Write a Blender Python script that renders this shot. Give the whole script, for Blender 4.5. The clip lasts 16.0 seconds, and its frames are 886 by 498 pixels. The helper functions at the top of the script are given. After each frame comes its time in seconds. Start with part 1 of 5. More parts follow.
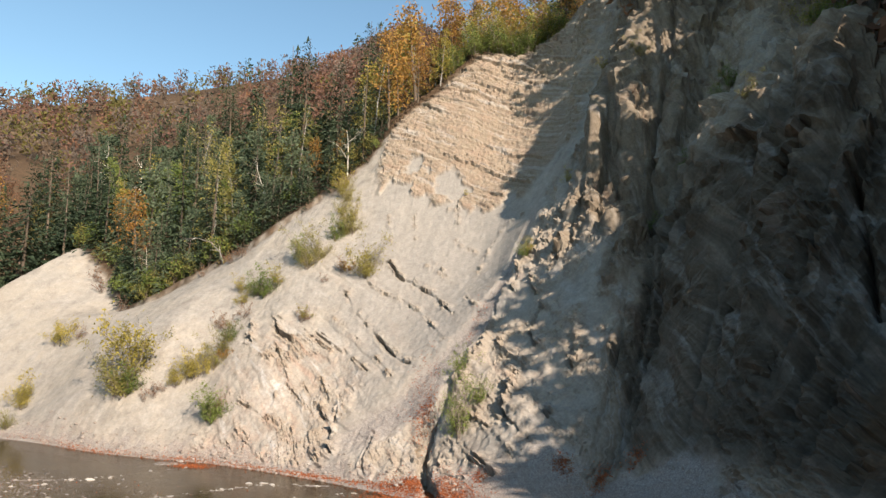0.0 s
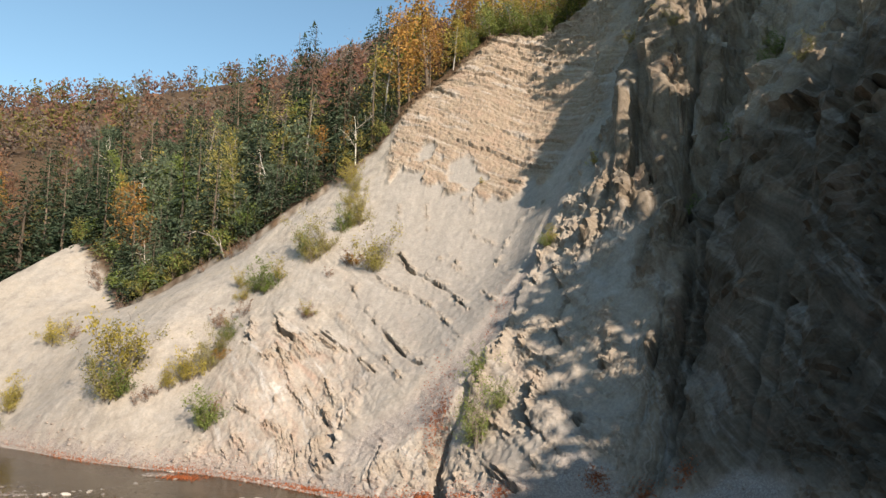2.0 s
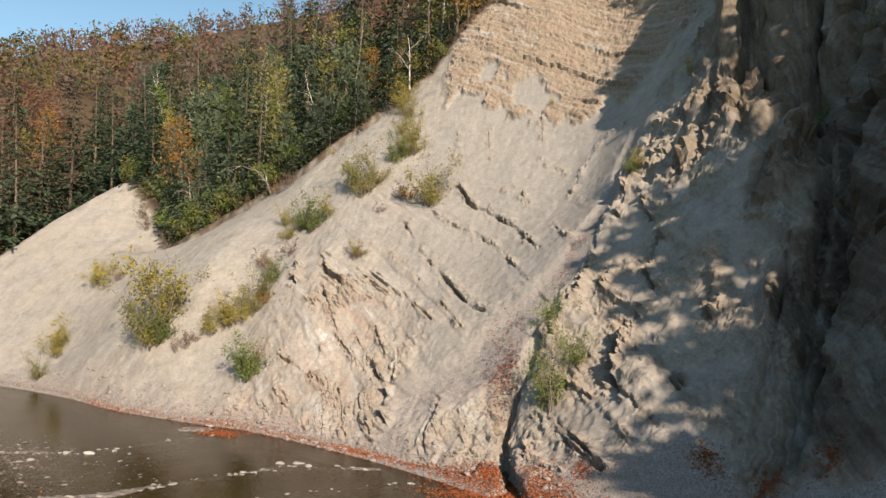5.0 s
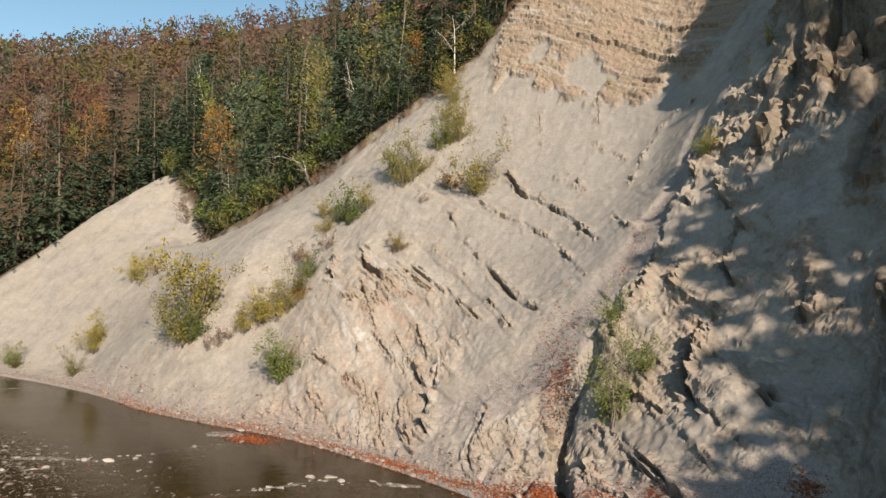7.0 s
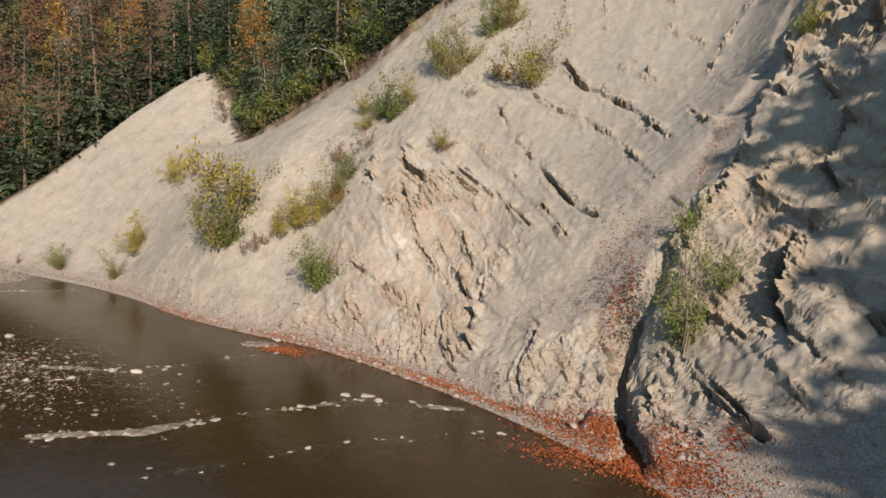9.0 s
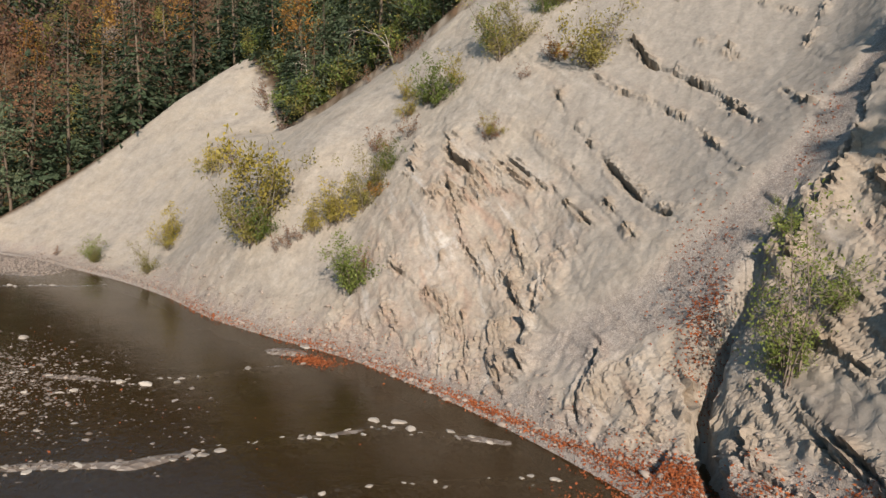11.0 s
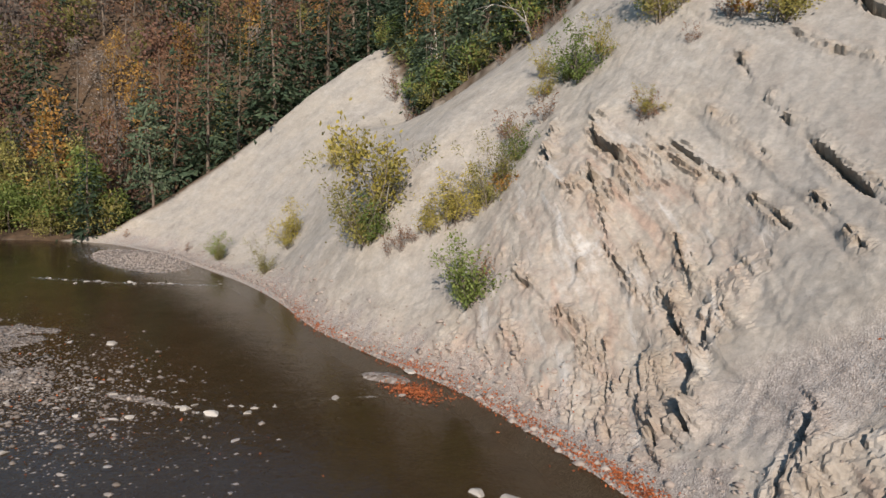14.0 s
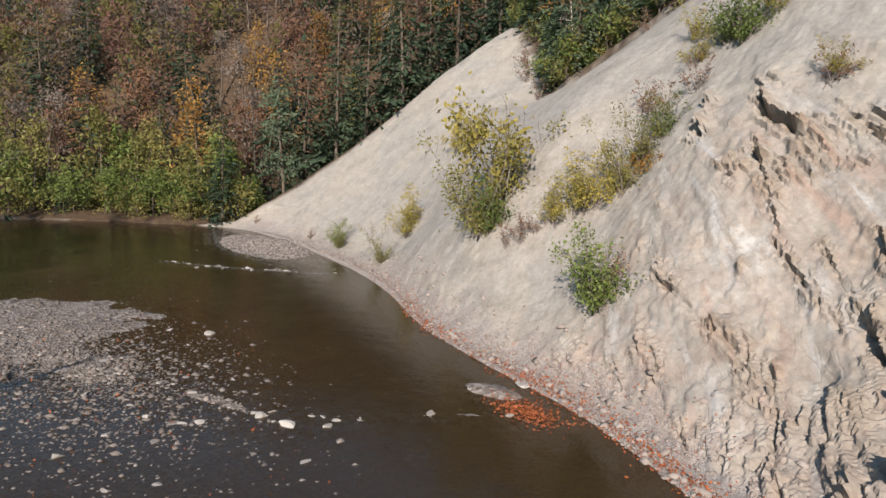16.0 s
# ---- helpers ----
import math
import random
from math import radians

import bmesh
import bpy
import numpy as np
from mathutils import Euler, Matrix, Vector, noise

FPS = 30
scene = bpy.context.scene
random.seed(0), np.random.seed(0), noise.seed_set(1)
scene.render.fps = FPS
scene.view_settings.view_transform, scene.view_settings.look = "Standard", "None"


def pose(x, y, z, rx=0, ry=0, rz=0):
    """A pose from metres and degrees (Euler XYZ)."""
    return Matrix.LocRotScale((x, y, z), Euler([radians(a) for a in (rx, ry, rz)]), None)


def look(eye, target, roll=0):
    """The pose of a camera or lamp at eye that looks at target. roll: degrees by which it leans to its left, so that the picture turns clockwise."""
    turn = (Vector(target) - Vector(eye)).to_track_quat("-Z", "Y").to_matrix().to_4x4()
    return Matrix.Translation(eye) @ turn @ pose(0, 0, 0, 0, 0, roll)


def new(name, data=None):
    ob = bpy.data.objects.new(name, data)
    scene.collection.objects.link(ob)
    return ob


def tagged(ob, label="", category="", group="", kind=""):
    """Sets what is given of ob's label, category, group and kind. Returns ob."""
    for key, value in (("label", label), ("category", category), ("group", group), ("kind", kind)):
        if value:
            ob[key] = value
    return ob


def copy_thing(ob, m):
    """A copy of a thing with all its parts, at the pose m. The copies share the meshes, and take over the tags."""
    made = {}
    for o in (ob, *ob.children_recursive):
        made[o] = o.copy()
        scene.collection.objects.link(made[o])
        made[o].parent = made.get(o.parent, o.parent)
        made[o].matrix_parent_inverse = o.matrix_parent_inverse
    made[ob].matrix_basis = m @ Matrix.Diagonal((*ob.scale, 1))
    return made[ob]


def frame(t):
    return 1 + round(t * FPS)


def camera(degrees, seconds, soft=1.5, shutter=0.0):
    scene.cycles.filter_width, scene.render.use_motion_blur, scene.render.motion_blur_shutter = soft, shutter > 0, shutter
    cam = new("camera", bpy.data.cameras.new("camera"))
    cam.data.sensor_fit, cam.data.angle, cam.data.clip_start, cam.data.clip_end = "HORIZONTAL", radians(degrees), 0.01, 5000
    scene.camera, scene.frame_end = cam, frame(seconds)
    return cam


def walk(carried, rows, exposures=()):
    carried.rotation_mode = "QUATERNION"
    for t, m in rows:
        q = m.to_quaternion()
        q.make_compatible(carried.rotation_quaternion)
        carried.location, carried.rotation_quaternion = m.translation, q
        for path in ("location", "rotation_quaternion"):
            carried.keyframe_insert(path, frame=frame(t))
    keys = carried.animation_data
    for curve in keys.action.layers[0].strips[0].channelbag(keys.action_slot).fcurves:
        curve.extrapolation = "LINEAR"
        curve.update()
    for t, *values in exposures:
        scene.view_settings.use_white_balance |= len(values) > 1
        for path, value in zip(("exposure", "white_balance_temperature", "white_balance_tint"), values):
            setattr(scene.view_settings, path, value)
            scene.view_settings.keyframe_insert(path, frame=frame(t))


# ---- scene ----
cam = camera(66.6, 16.0)
PATH = [
    (0, (3.457, -5.462, 8.163), (3.11, -3.518, 8.477), 1.6),
    (0.5, (3.242, -4.293, 8.178), (2.896, -2.349, 8.49), 1.6),
    (1, (3.007, -3.157, 8.152), (2.662, -1.213, 8.466), 1.5),
    (1.5, (2.786, -1.984, 8.136), (2.437, -0.04, 8.451), 1.5),
    (2, (2.569, -0.808, 8.181), (2.183, 1.129, 8.493), 1.5),
    (2.5, (2.289, 0.274, 8.177), (1.869, 2.204, 8.489), 1.6),
    (3, (2.074, 1.271, 8.153), (1.629, 3.197, 8.459), 1.6),
    (3.5, (1.848, 2.368, 8.18), (1.377, 4.294, 8.443), 1.7),
    (4, (1.571, 3.425, 8.28), (1.076, 5.352, 8.487), 1.7),
    (4.2, (1.454, 3.873, 8.307), (0.946, 5.799, 8.49), 1.7),
    (6.3, (0.444, 7.956, 8.595), (-0.205, 9.844, 8.712), 1.8),
    (6.5, (0.3, 8.248, 8.569), (-0.361, 10.132, 8.687), 1.9),
    (7, (0.025, 9.078, 8.533), (-0.67, 10.95, 8.648), 1.9),
    (7.5, (-0.325, 9.884, 8.515), (-1.054, 11.745, 8.586), 2.0),
    (8, (-0.628, 10.745, 8.51), (-1.386, 12.595, 8.502), 2.1),
    (8.5, (-0.894, 11.682, 8.513), (-1.683, 13.517, 8.42), 2.2),
    (9, (-1.22, 12.562, 8.54), (-2.038, 14.378, 8.364), 2.2),
    (9.2, (-1.393, 12.9, 8.608), (-2.222, 14.71, 8.412), 2.2),
    (11.3, (-2.994, 16.996, 8.64), (-3.964, 18.733, 8.434), 2.3),
    (11.5, (-3.175, 17.447, 8.625), (-4.157, 19.177, 8.421), 2.2),
    (12, (-3.635, 18.453, 8.642), (-4.645, 20.167, 8.436), 2.2),
    (12.5, (-4.139, 19.386, 8.61), (-5.199, 21.069, 8.401), 2.2),
    (13, (-4.658, 20.378, 8.493), (-5.799, 22.006, 8.281), 2.2),
    (13.5, (-5.172, 21.351, 8.344), (-6.394, 22.919, 8.129), 2.2),
    (14, (-5.668, 22.273, 8.235), (-6.967, 23.776, 8.007), 2.2),
    (14.5, (-6.213, 23.225, 8.109), (-7.585, 24.659, 7.855), 2.2),
    (15, (-6.801, 24.163, 8.012), (-8.244, 25.523, 7.749), 2.1),
    (15.5, (-7.413, 24.955, 7.913), (-8.921, 26.241, 7.646), 2.1),
    (16, (-8.013, 25.721, 7.778), (-9.583, 26.931, 7.509), 2.1),
]
walk(cam, [(t, look(eye, target, roll)) for t, eye, target, roll in PATH], exposures=((0, 1.06, 6850, 10), (3, 0.92, 6850, 10), (7, 0.70, 6980, 10), (9, 0.61, 7000, 10), (11.5, 0.55, 6650, 10), (13, 0.54, 6400, 10), (16, 0.70, 6120, 10)))

# ---- light ----
SUN_FROM = Vector((0.64, -0.77, 0.53)).normalized()
sun_data = bpy.data.lights.new("sun", "SUN")
sun_data.energy, sun_data.angle, sun_data.color = 4.8, radians(0.6), (1.0, 0.86, 0.735)
sun = new("sun", sun_data)
sun.matrix_world = look((0, 0, 60), Vector((0, 0, 60)) - SUN_FROM)
world = bpy.data.worlds.new("sky")
scene.world = world
world.use_nodes = True
wn = world.node_tree
sky = wn.nodes.new("ShaderNodeTexSky")
sky.sky_type, sky.sun_disc = "NISHITA", False
sky.sun_elevation = math.asin(SUN_FROM.z)
sky.sun_rotation = math.atan2(SUN_FROM.x, SUN_FROM.y)
sky.altitude, sky.air_density, sky.dust_density, sky.ozone_density = 300, 1.05, 0.6, 0.35
tint = wn.nodes.new("ShaderNodeMixRGB")
tint.blend_type = "MULTIPLY"
tint.inputs[0].default_value = 1.0
tint.inputs[2].default_value = (0.86, 1.05, 1.06, 1)
wn.links.new(sky.outputs[0], tint.inputs[1])
wn.links.new(tint.outputs[0], wn.nodes["Background"].inputs[0])
wn.nodes["Background"].inputs[1].default_value = 0.095

# ---- materials ----
def material(name):
    m = bpy.data.materials.new(name)
    m.use_nodes = True
    return m, m.node_tree.nodes, m.node_tree.links, m.node_tree.nodes["Principled BSDF"]


def node(nodes, kind, **values):
    n = nodes.new(kind)
    for key, value in values.items():
        n.inputs[key].default_value = value
    return n


def texture(nodes, links, scale, detail=6.0, rough=0.6, vector=None, distortion=0.0):
    n = node(nodes, "ShaderNodeTexNoise", Scale=scale, Detail=detail, Roughness=rough, Distortion=distortion)
    links.new(vector if vector else coords(nodes), n.inputs["Vector"])
    return n.outputs["Fac"]


def coords(nodes):
    for n in nodes:
        if n.bl_idname == "ShaderNodeNewGeometry":
            return n.outputs["Position"]
    return nodes.new("ShaderNodeNewGeometry").outputs["Position"]


def ramp(nodes, links, fac, *stops):
    n = nodes.new("ShaderNodeValToRGB")
    while len(n.color_ramp.elements) < len(stops):
        n.color_ramp.elements.new(0.5)
    for e, (at, c) in zip(n.color_ramp.elements, stops):
        e.position = at
        e.color = (*c, 1) if len(c) == 3 else c
    links.new(fac, n.inputs[0])
    return n.outputs[0]


def mix(nodes, links, fac, a, b, blend="MIX"):
    n = nodes.new("ShaderNodeMixRGB")
    n.blend_type = blend
    for i, v in ((0, fac), (1, a), (2, b)):
        if isinstance(v, (int, float)):
            n.inputs[i].default_value = v
        elif isinstance(v, tuple):
            n.inputs[i].default_value = (*v, 1)
        else:
            links.new(v, n.inputs[i])
    return n.outputs[0]


def math_node(nodes, links, op, a, b=0.0):
    n = nodes.new("ShaderNodeMath")
    n.operation = op
    for i, v in ((0, a), (1, b)):
        if isinstance(v, (int, float)):
            n.inputs[i].default_value = v
        else:
            links.new(v, n.inputs[i])
    return n.outputs[0]


def bump(nodes, links, bsdf, height, strength, distance):
    n = node(nodes, "ShaderNodeBump", Strength=strength, Distance=distance)
    links.new(height, n.inputs["Height"])
    links.new(n.outputs[0], bsdf.inputs["Normal"])


def attribute(nodes, name):
    n = nodes.new("ShaderNodeAttribute")
    n.attribute_name = name
    return n.outputs["Fac"]


def cliff_material():
    m, nodes, links, bsdf = material("flysch_rock")
    pos = coords(nodes)
    rock, scree, red, pale = (attribute(nodes, k) for k in ("rock", "scree", "red", "pale"))
    strata = attribute(nodes, "strata")
    band = node(nodes, "ShaderNodeTexNoise", Scale=1.7, Detail=5.0, Roughness=0.7)
    band.noise_dimensions = "1D"
    links.new(strata, band.inputs["W"])
    large = texture(nodes, links, 0.22, 5)
    fine = texture(nodes, links, 5.5, 8, 0.7)
    mid = texture(nodes, links, 1.3, 6, 0.65)
    marl = ramp(nodes, links, mid, (0.25, (0.230, 0.210, 0.185)), (0.55, (0.293, 0.272, 0.242)), (0.8, (0.352, 0.330, 0.298)))
    sand = ramp(nodes, links, mid, (0.25, (0.266, 0.236, 0.198)), (0.75, (0.340, 0.314, 0.274)))
    ground_tone = mix(nodes, links, ramp(nodes, links, large, (0.42, (0, 0, 0)), (0.6, (1, 1, 1))), marl, sand)
    brown = ramp(nodes, links, band.outputs["Fac"], (0.2, (0.12, 0.09, 0.065)), (0.45, (0.21, 0.165, 0.12)), (0.62, (0.27, 0.225, 0.17)), (0.8, (0.34, 0.30, 0.25)))
    rock_tone = mix(nodes, links, math_node(nodes, links, "MULTIPLY", mix(nodes, links, 0.5, mid, fine), 0.6), brown, ramp(nodes, links, fine, (0.3, (0.15, 0.122, 0.092)), (0.7, (0.32, 0.275, 0.22))))
    fall = nodes.new("ShaderNodeCombineXYZ")
    links.new(math_node(nodes, links, "MULTIPLY", attribute(nodes, "across"), 1.1), fall.inputs[0])
    links.new(math_node(nodes, links, "MULTIPLY", attribute(nodes, "upslope"), 0.13), fall.inputs[1])
    wash = node(nodes, "ShaderNodeTexNoise", Scale=1.0, Detail=6.0, Roughness=0.6)
    links.new(fall.outputs[0], wash.inputs["Vector"])
    ground_tone = mix(nodes, links, 0.2, ground_tone, ramp(nodes, links, wash.outputs["Fac"], (0.3, (0.74, 0.75, 0.78)), (0.5, (1.0, 1.0, 1.0)), (0.68, (1.22, 1.2, 1.16))), "MULTIPLY")
    patch = texture(nodes, links, 0.5, 7, 0.68)
    ground_tone = mix(nodes, links, 0.6, ground_tone, ramp(nodes, links, patch, (0.34, (0.70, 0.69, 0.68)), (0.48, (1, 1, 1)), (0.66, (1.16, 1.13, 1.08))), "MULTIPLY")
    grey_marl = ramp(nodes, links, mix(nodes, links, 0.5, mid, wash.outputs["Fac"]), (0.3, (0.200, 0.188, 0.170)), (0.55, (0.255, 0.240, 0.219)), (0.75, (0.315, 0.300, 0.278)))
    ground_tone = mix(nodes, links, attribute(nodes, "marl"), ground_tone, grey_marl)
    tone = mix(nodes, links, rock, ground_tone, rock_tone)
    # the ravine wall's deep shade, painted in as a darker base tone
    wall_shade = ramp(nodes, links, mix(nodes, links, 0.5, band.outputs["Fac"], mid), (0.3, (0.018, 0.015, 0.011)), (0.5, (0.044, 0.036, 0.027)), (0.72, (0.115, 0.098, 0.078)))
    tone = mix(nodes, links, math_node(nodes, links, "MULTIPLY", attribute(nodes, "wall_shade"), 0.85), tone, wall_shade)
    pebble = node(nodes, "ShaderNodeTexVoronoi", Scale=24.0)
    links.new(pos, pebble.inputs["Vector"])
    grit = ramp(nodes, links, pebble.outputs["Color"], (0.1, (0.19, 0.168, 0.152)), (0.5, (0.265, 0.238, 0.216)), (0.9, (0.36, 0.33, 0.305)))
    tone = mix(nodes, links, scree, tone, grit)
    stain = math_node(nodes, links, "MULTIPLY", red, ramp(nodes, links, texture(nodes, links, 0.9, 7, 0.7), (0.42, (0, 0, 0)), (0.62, (1, 1, 1))))
    tone = mix(nodes, links, stain, tone, (0.30, 0.21, 0.16))
    tone = mix(nodes, links, math_node(nodes, links, "MULTIPLY", pale, ramp(nodes, links, texture(nodes, links, 1.5, 6, 0.7), (0.42, (0, 0, 0)), (0.55, (1, 1, 1)))), tone, (0.44, 0.425, 0.40))
    lie = nodes.new("ShaderNodeCombineXYZ")
    links.new(math_node(nodes, links, "MULTIPLY", strata, 0.85), lie.inputs[0])
    links.new(math_node(nodes, links, "MULTIPLY", attribute(nodes, "along"), 0.17), lie.inputs[1])
    streak_noise = node(nodes, "ShaderNodeTexNoise", Scale=1.0, Detail=6.0, Roughness=0.62)
    links.new(lie.outputs[0], streak_noise.inputs["Vector"])
    bedded = attribute(nodes, "bedded")
    rusty = math_node(nodes, links, "MULTIPLY", bedded, ramp(nodes, links, streak_noise.outputs["Fac"], (0.55, (0, 0, 0)), (0.66, (0.5, 0.5, 0.5))))
    tone = mix(nodes, links, rusty, tone, ramp(nodes, links, mid, (0.3, (0.235, 0.150, 0.110)), (0.7, (0.345, 0.235, 0.180))))
    greyish = math_node(nodes, links, "MULTIPLY", bedded, ramp(nodes, links, streak_noise.outputs["Fac"], (0.36, (0.8, 0.8, 0.8)), (0.46, (0, 0, 0))))
    tone = mix(nodes, links, greyish, tone, ramp(nodes, links, mid, (0.3, (0.28, 0.27, 0.255)), (0.7, (0.43, 0.42, 0.40))))
    floor_tone = ramp(nodes, links, mid, (0.3, (0.045, 0.032, 0.020)), (0.7, (0.105, 0.068, 0.042)))
    tone = mix(nodes, links, attribute(nodes, "forest"), tone, floor_tone)
    grain = mix(nodes, links, 0.45, tone, ramp(nodes, links, fine, (0.3, (0.55, 0.55, 0.55)), (0.7, (1.25, 1.25, 1.25))), "MULTIPLY")
    links.new(grain, bsdf.inputs["Base Color"])
    bsdf.inputs["Roughness"].default_value = 0.95
    bsdf.inputs["Specular IOR Level"].default_value = 0.15
    fine_band = node(nodes, "ShaderNodeTexNoise", Scale=7.5, Detail=3.0, Roughness=0.6)
    fine_band.noise_dimensions = "1D"
    links.new(strata, fine_band.inputs["W"])
    parting = ramp(nodes, links, fine_band.outputs["Fac"], (0.36, (0, 0, 0)), (0.43, (1, 1, 1)))
    parting = mix(nodes, links, ramp(nodes, links, texture(nodes, links, 1.7, 5, 0.7), (0.38, (1, 1, 1)), (0.48, (0, 0, 0))), (1.0, 1.0, 1.0), parting)
    crack = node(nodes, "ShaderNodeTexVoronoi", Scale=1.6)
    crack.feature = "DISTANCE_TO_EDGE"
    joint = nodes.new("ShaderNodeCombineXYZ")
    links.new(math_node(nodes, links, "MULTIPLY", strata, 2.0), joint.inputs[0])
    links.new(math_node(nodes, links, "MULTIPLY", attribute(nodes, "along"), 0.7), joint.inputs[1])
    links.new(mix(nodes, links, 0.25, joint.outputs[0], node_color(nodes, links, 1.6)), crack.inputs["Vector"])
    edge = ramp(nodes, links, crack.outputs["Distance"], (0.0, (0, 0, 0)), (0.06, (1, 1, 1)))
    edge = mix(nodes, links, ramp(nodes, links, texture(nodes, links, 1.2, 5, 0.7), (0.46, (1, 1, 1)), (0.56, (0, 0, 0))), edge, (1.0, 1.0, 1.0))
    h = mix(nodes, links, 0.4, mix(nodes, links, 0.35, fine, texture(nodes, links, 19.0, 4, 0.7)), mid)
    h = mix(nodes, links, math_node(nodes, links, "MULTIPLY", rock, 0.35), h, mix(nodes, links, 0.5, edge, band.outputs["Fac"]))
    h = mix(nodes, links, math_node(nodes, links, "MULTIPLY", bedded, 0.28), h, mix(nodes, links, 0.6, parting, edge))
    h = mix(nodes, links, math_node(nodes, links, "MULTIPLY", scree, 0.4), h, pebble.outputs["Distance"])
    bump(nodes, links, bsdf, h, 0.85, 0.085)
    return m


def node_color(nodes, links, scale):
    n = node(nodes, "ShaderNodeTexNoise", Scale=scale, Detail=4.0)
    links.new(coords(nodes), n.inputs["Vector"])
    return n.outputs["Color"]


def varied(name, stops, rough=0.8, island=True, translucent=0.0, bumpy=0.0, scale=3.0, blotch=0.0):
    """A colour that differs from piece to piece, with a grain over it."""
    m, nodes, links, bsdf = material(name)
    geo = nodes.new("ShaderNodeNewGeometry")
    info = nodes.new("ShaderNodeObjectInfo")
    pick = geo.outputs["Random Per Island"] if island else info.outputs["Random"]
    f = texture(nodes, links, scale, 5)
    if island:
        pick = mix(nodes, links, 0.55, pick, info.outputs["Random"])
    if blotch:
        wide = ramp(nodes, links, texture(nodes, links, blotch, 2, 0.5), (0.3, (0, 0, 0)), (0.7, (1, 1, 1)))
        pick = mix(nodes, links, 0.72, pick, wide)
    pick = mix(nodes, links, 0.3, pick, f)
    c = ramp(nodes, links, pick, *stops)
    links.new(c, bsdf.inputs["Base Color"])
    bsdf.inputs["Roughness"].default_value = rough
    bsdf.inputs["Specular IOR Level"].default_value = 0.25
    if bumpy:
        bump(nodes, links, bsdf, f, bumpy, 0.05)
    if translucent:
        t = nodes.new("ShaderNodeBsdfTranslucent")
        links.new(c, t.inputs[0])
        s = nodes.new("ShaderNodeMixShader")
        s.inputs[0].default_value = translucent
        links.new(bsdf.outputs[0], s.inputs[1])
        links.new(t.outputs[0], s.inputs[2])
        links.new(s.outputs[0], nodes["Material Output"].inputs[0])
    return m


def water_material():
    m, nodes, links, bsdf = material("river_water")
    foam = attribute(nodes, "foam")
    bsdf.inputs["Base Color"].default_value = (0.62, 0.64, 0.66, 1)
    bsdf.inputs["Roughness"].default_value = 0.5
    clear = node(nodes, "ShaderNodeBsdfTransparent", Color=(0.66, 0.50, 0.30, 1))
    gloss = node(nodes, "ShaderNodeBsdfGlossy", Roughness=0.06)
    fresnel = node(nodes, "ShaderNodeFresnel", IOR=1.28)
    wave = texture(nodes, links, 1.6, 4, 0.55, distortion=0.6)
    small = texture(nodes, links, 7.0, 3, 0.5)
    n = node(nodes, "ShaderNodeBump", Strength=0.35, Distance=0.06)
    links.new(mix(nodes, links, 0.35, wave, small), n.inputs["Height"])
    for t in (gloss, fresnel, bsdf):
        links.new(n.outputs[0], t.inputs["Normal"])
    silt = node(nodes, "ShaderNodeBsdfDiffuse", Color=(0.105, 0.067, 0.032, 1))
    murk = nodes.new("ShaderNodeMixShader")
    murk.inputs[0].default_value = 0.30
    links.new(clear.outputs[0], murk.inputs[1])
    links.new(silt.outputs[0], murk.inputs[2])
    body = nodes.new("ShaderNodeMixShader")
    links.new(fresnel.outputs[0], body.inputs[0])
    links.new(murk.outputs[0], body.inputs[1])
    links.new(gloss.outputs[0], body.inputs[2])
    top = nodes.new("ShaderNodeMixShader")
    cover = math_node(nodes, links, "MULTIPLY", foam, ramp(nodes, links, texture(nodes, links, 3.5, 6, 0.75), (0.52, (0, 0, 0)), (0.66, (1, 1, 1))))
    links.new(cover, top.inputs[0])
    links.new(body.outputs[0], top.inputs[1])
    links.new(bsdf.outputs[0], top.inputs[2])
    links.new(top.outputs[0], nodes["Material Output"].inputs[0])
    return m


def bed_material():
    m, nodes, links, bsdf = material("river_bed")
    gravel = attribute(nodes, "gravel")
    pebble = node(nodes, "ShaderNodeTexVoronoi", Scale=5.0, Randomness=1.0)
    links.new(coords(nodes), pebble.inputs["Vector"])
    mid = texture(nodes, links, 0.5, 6, 0.65)
    mud = ramp(nodes, links, mid, (0.3, (0.065, 0.048, 0.024)), (0.7, (0.17, 0.12, 0.058)))
    stones = ramp(nodes, links, pebble.outputs["Color"], (0.1, (0.085, 0.062, 0.046)), (0.5, (0.165, 0.136, 0.114)), (0.9, (0.28, 0.25, 0.225)))
    links.new(mix(nodes, links, gravel, mud, stones), bsdf.inputs["Base Color"])
    bsdf.inputs["Roughness"].default_value = 0.85
    bump(nodes, links, bsdf, pebble.outputs["Distance"], 0.8, 0.08)
    return m


M_CLIFF = cliff_material()
M_BED = bed_material()
M_WATER = water_material()
M_NEEDLE = varied("spruce_needles", ((0.1, (0.022, 0.036, 0.022)), (0.5, (0.038, 0.060, 0.033)), (0.9, (0.070, 0.096, 0.050))), 0.7, translucent=0.2)
M_PINE = varied("pine_needles", ((0.1, (0.050, 0.072, 0.045)), (0.5, (0.088, 0.118, 0.070)), (0.9, (0.138, 0.172, 0.100))), 0.7, translucent=0.3)
M_GREEN = varied("green_leaves", ((0.1, (0.055, 0.085, 0.018)), (0.5, (0.13, 0.17, 0.04)), (0.9, (0.24, 0.27, 0.08))), 0.6, translucent=0.3)
M_YELLOW = varied("yellow_leaves", ((0.1, (0.16, 0.14, 0.03)), (0.5, (0.30, 0.25, 0.055)), (0.9, (0.46, 0.37, 0.10))), 0.6, translucent=0.3)
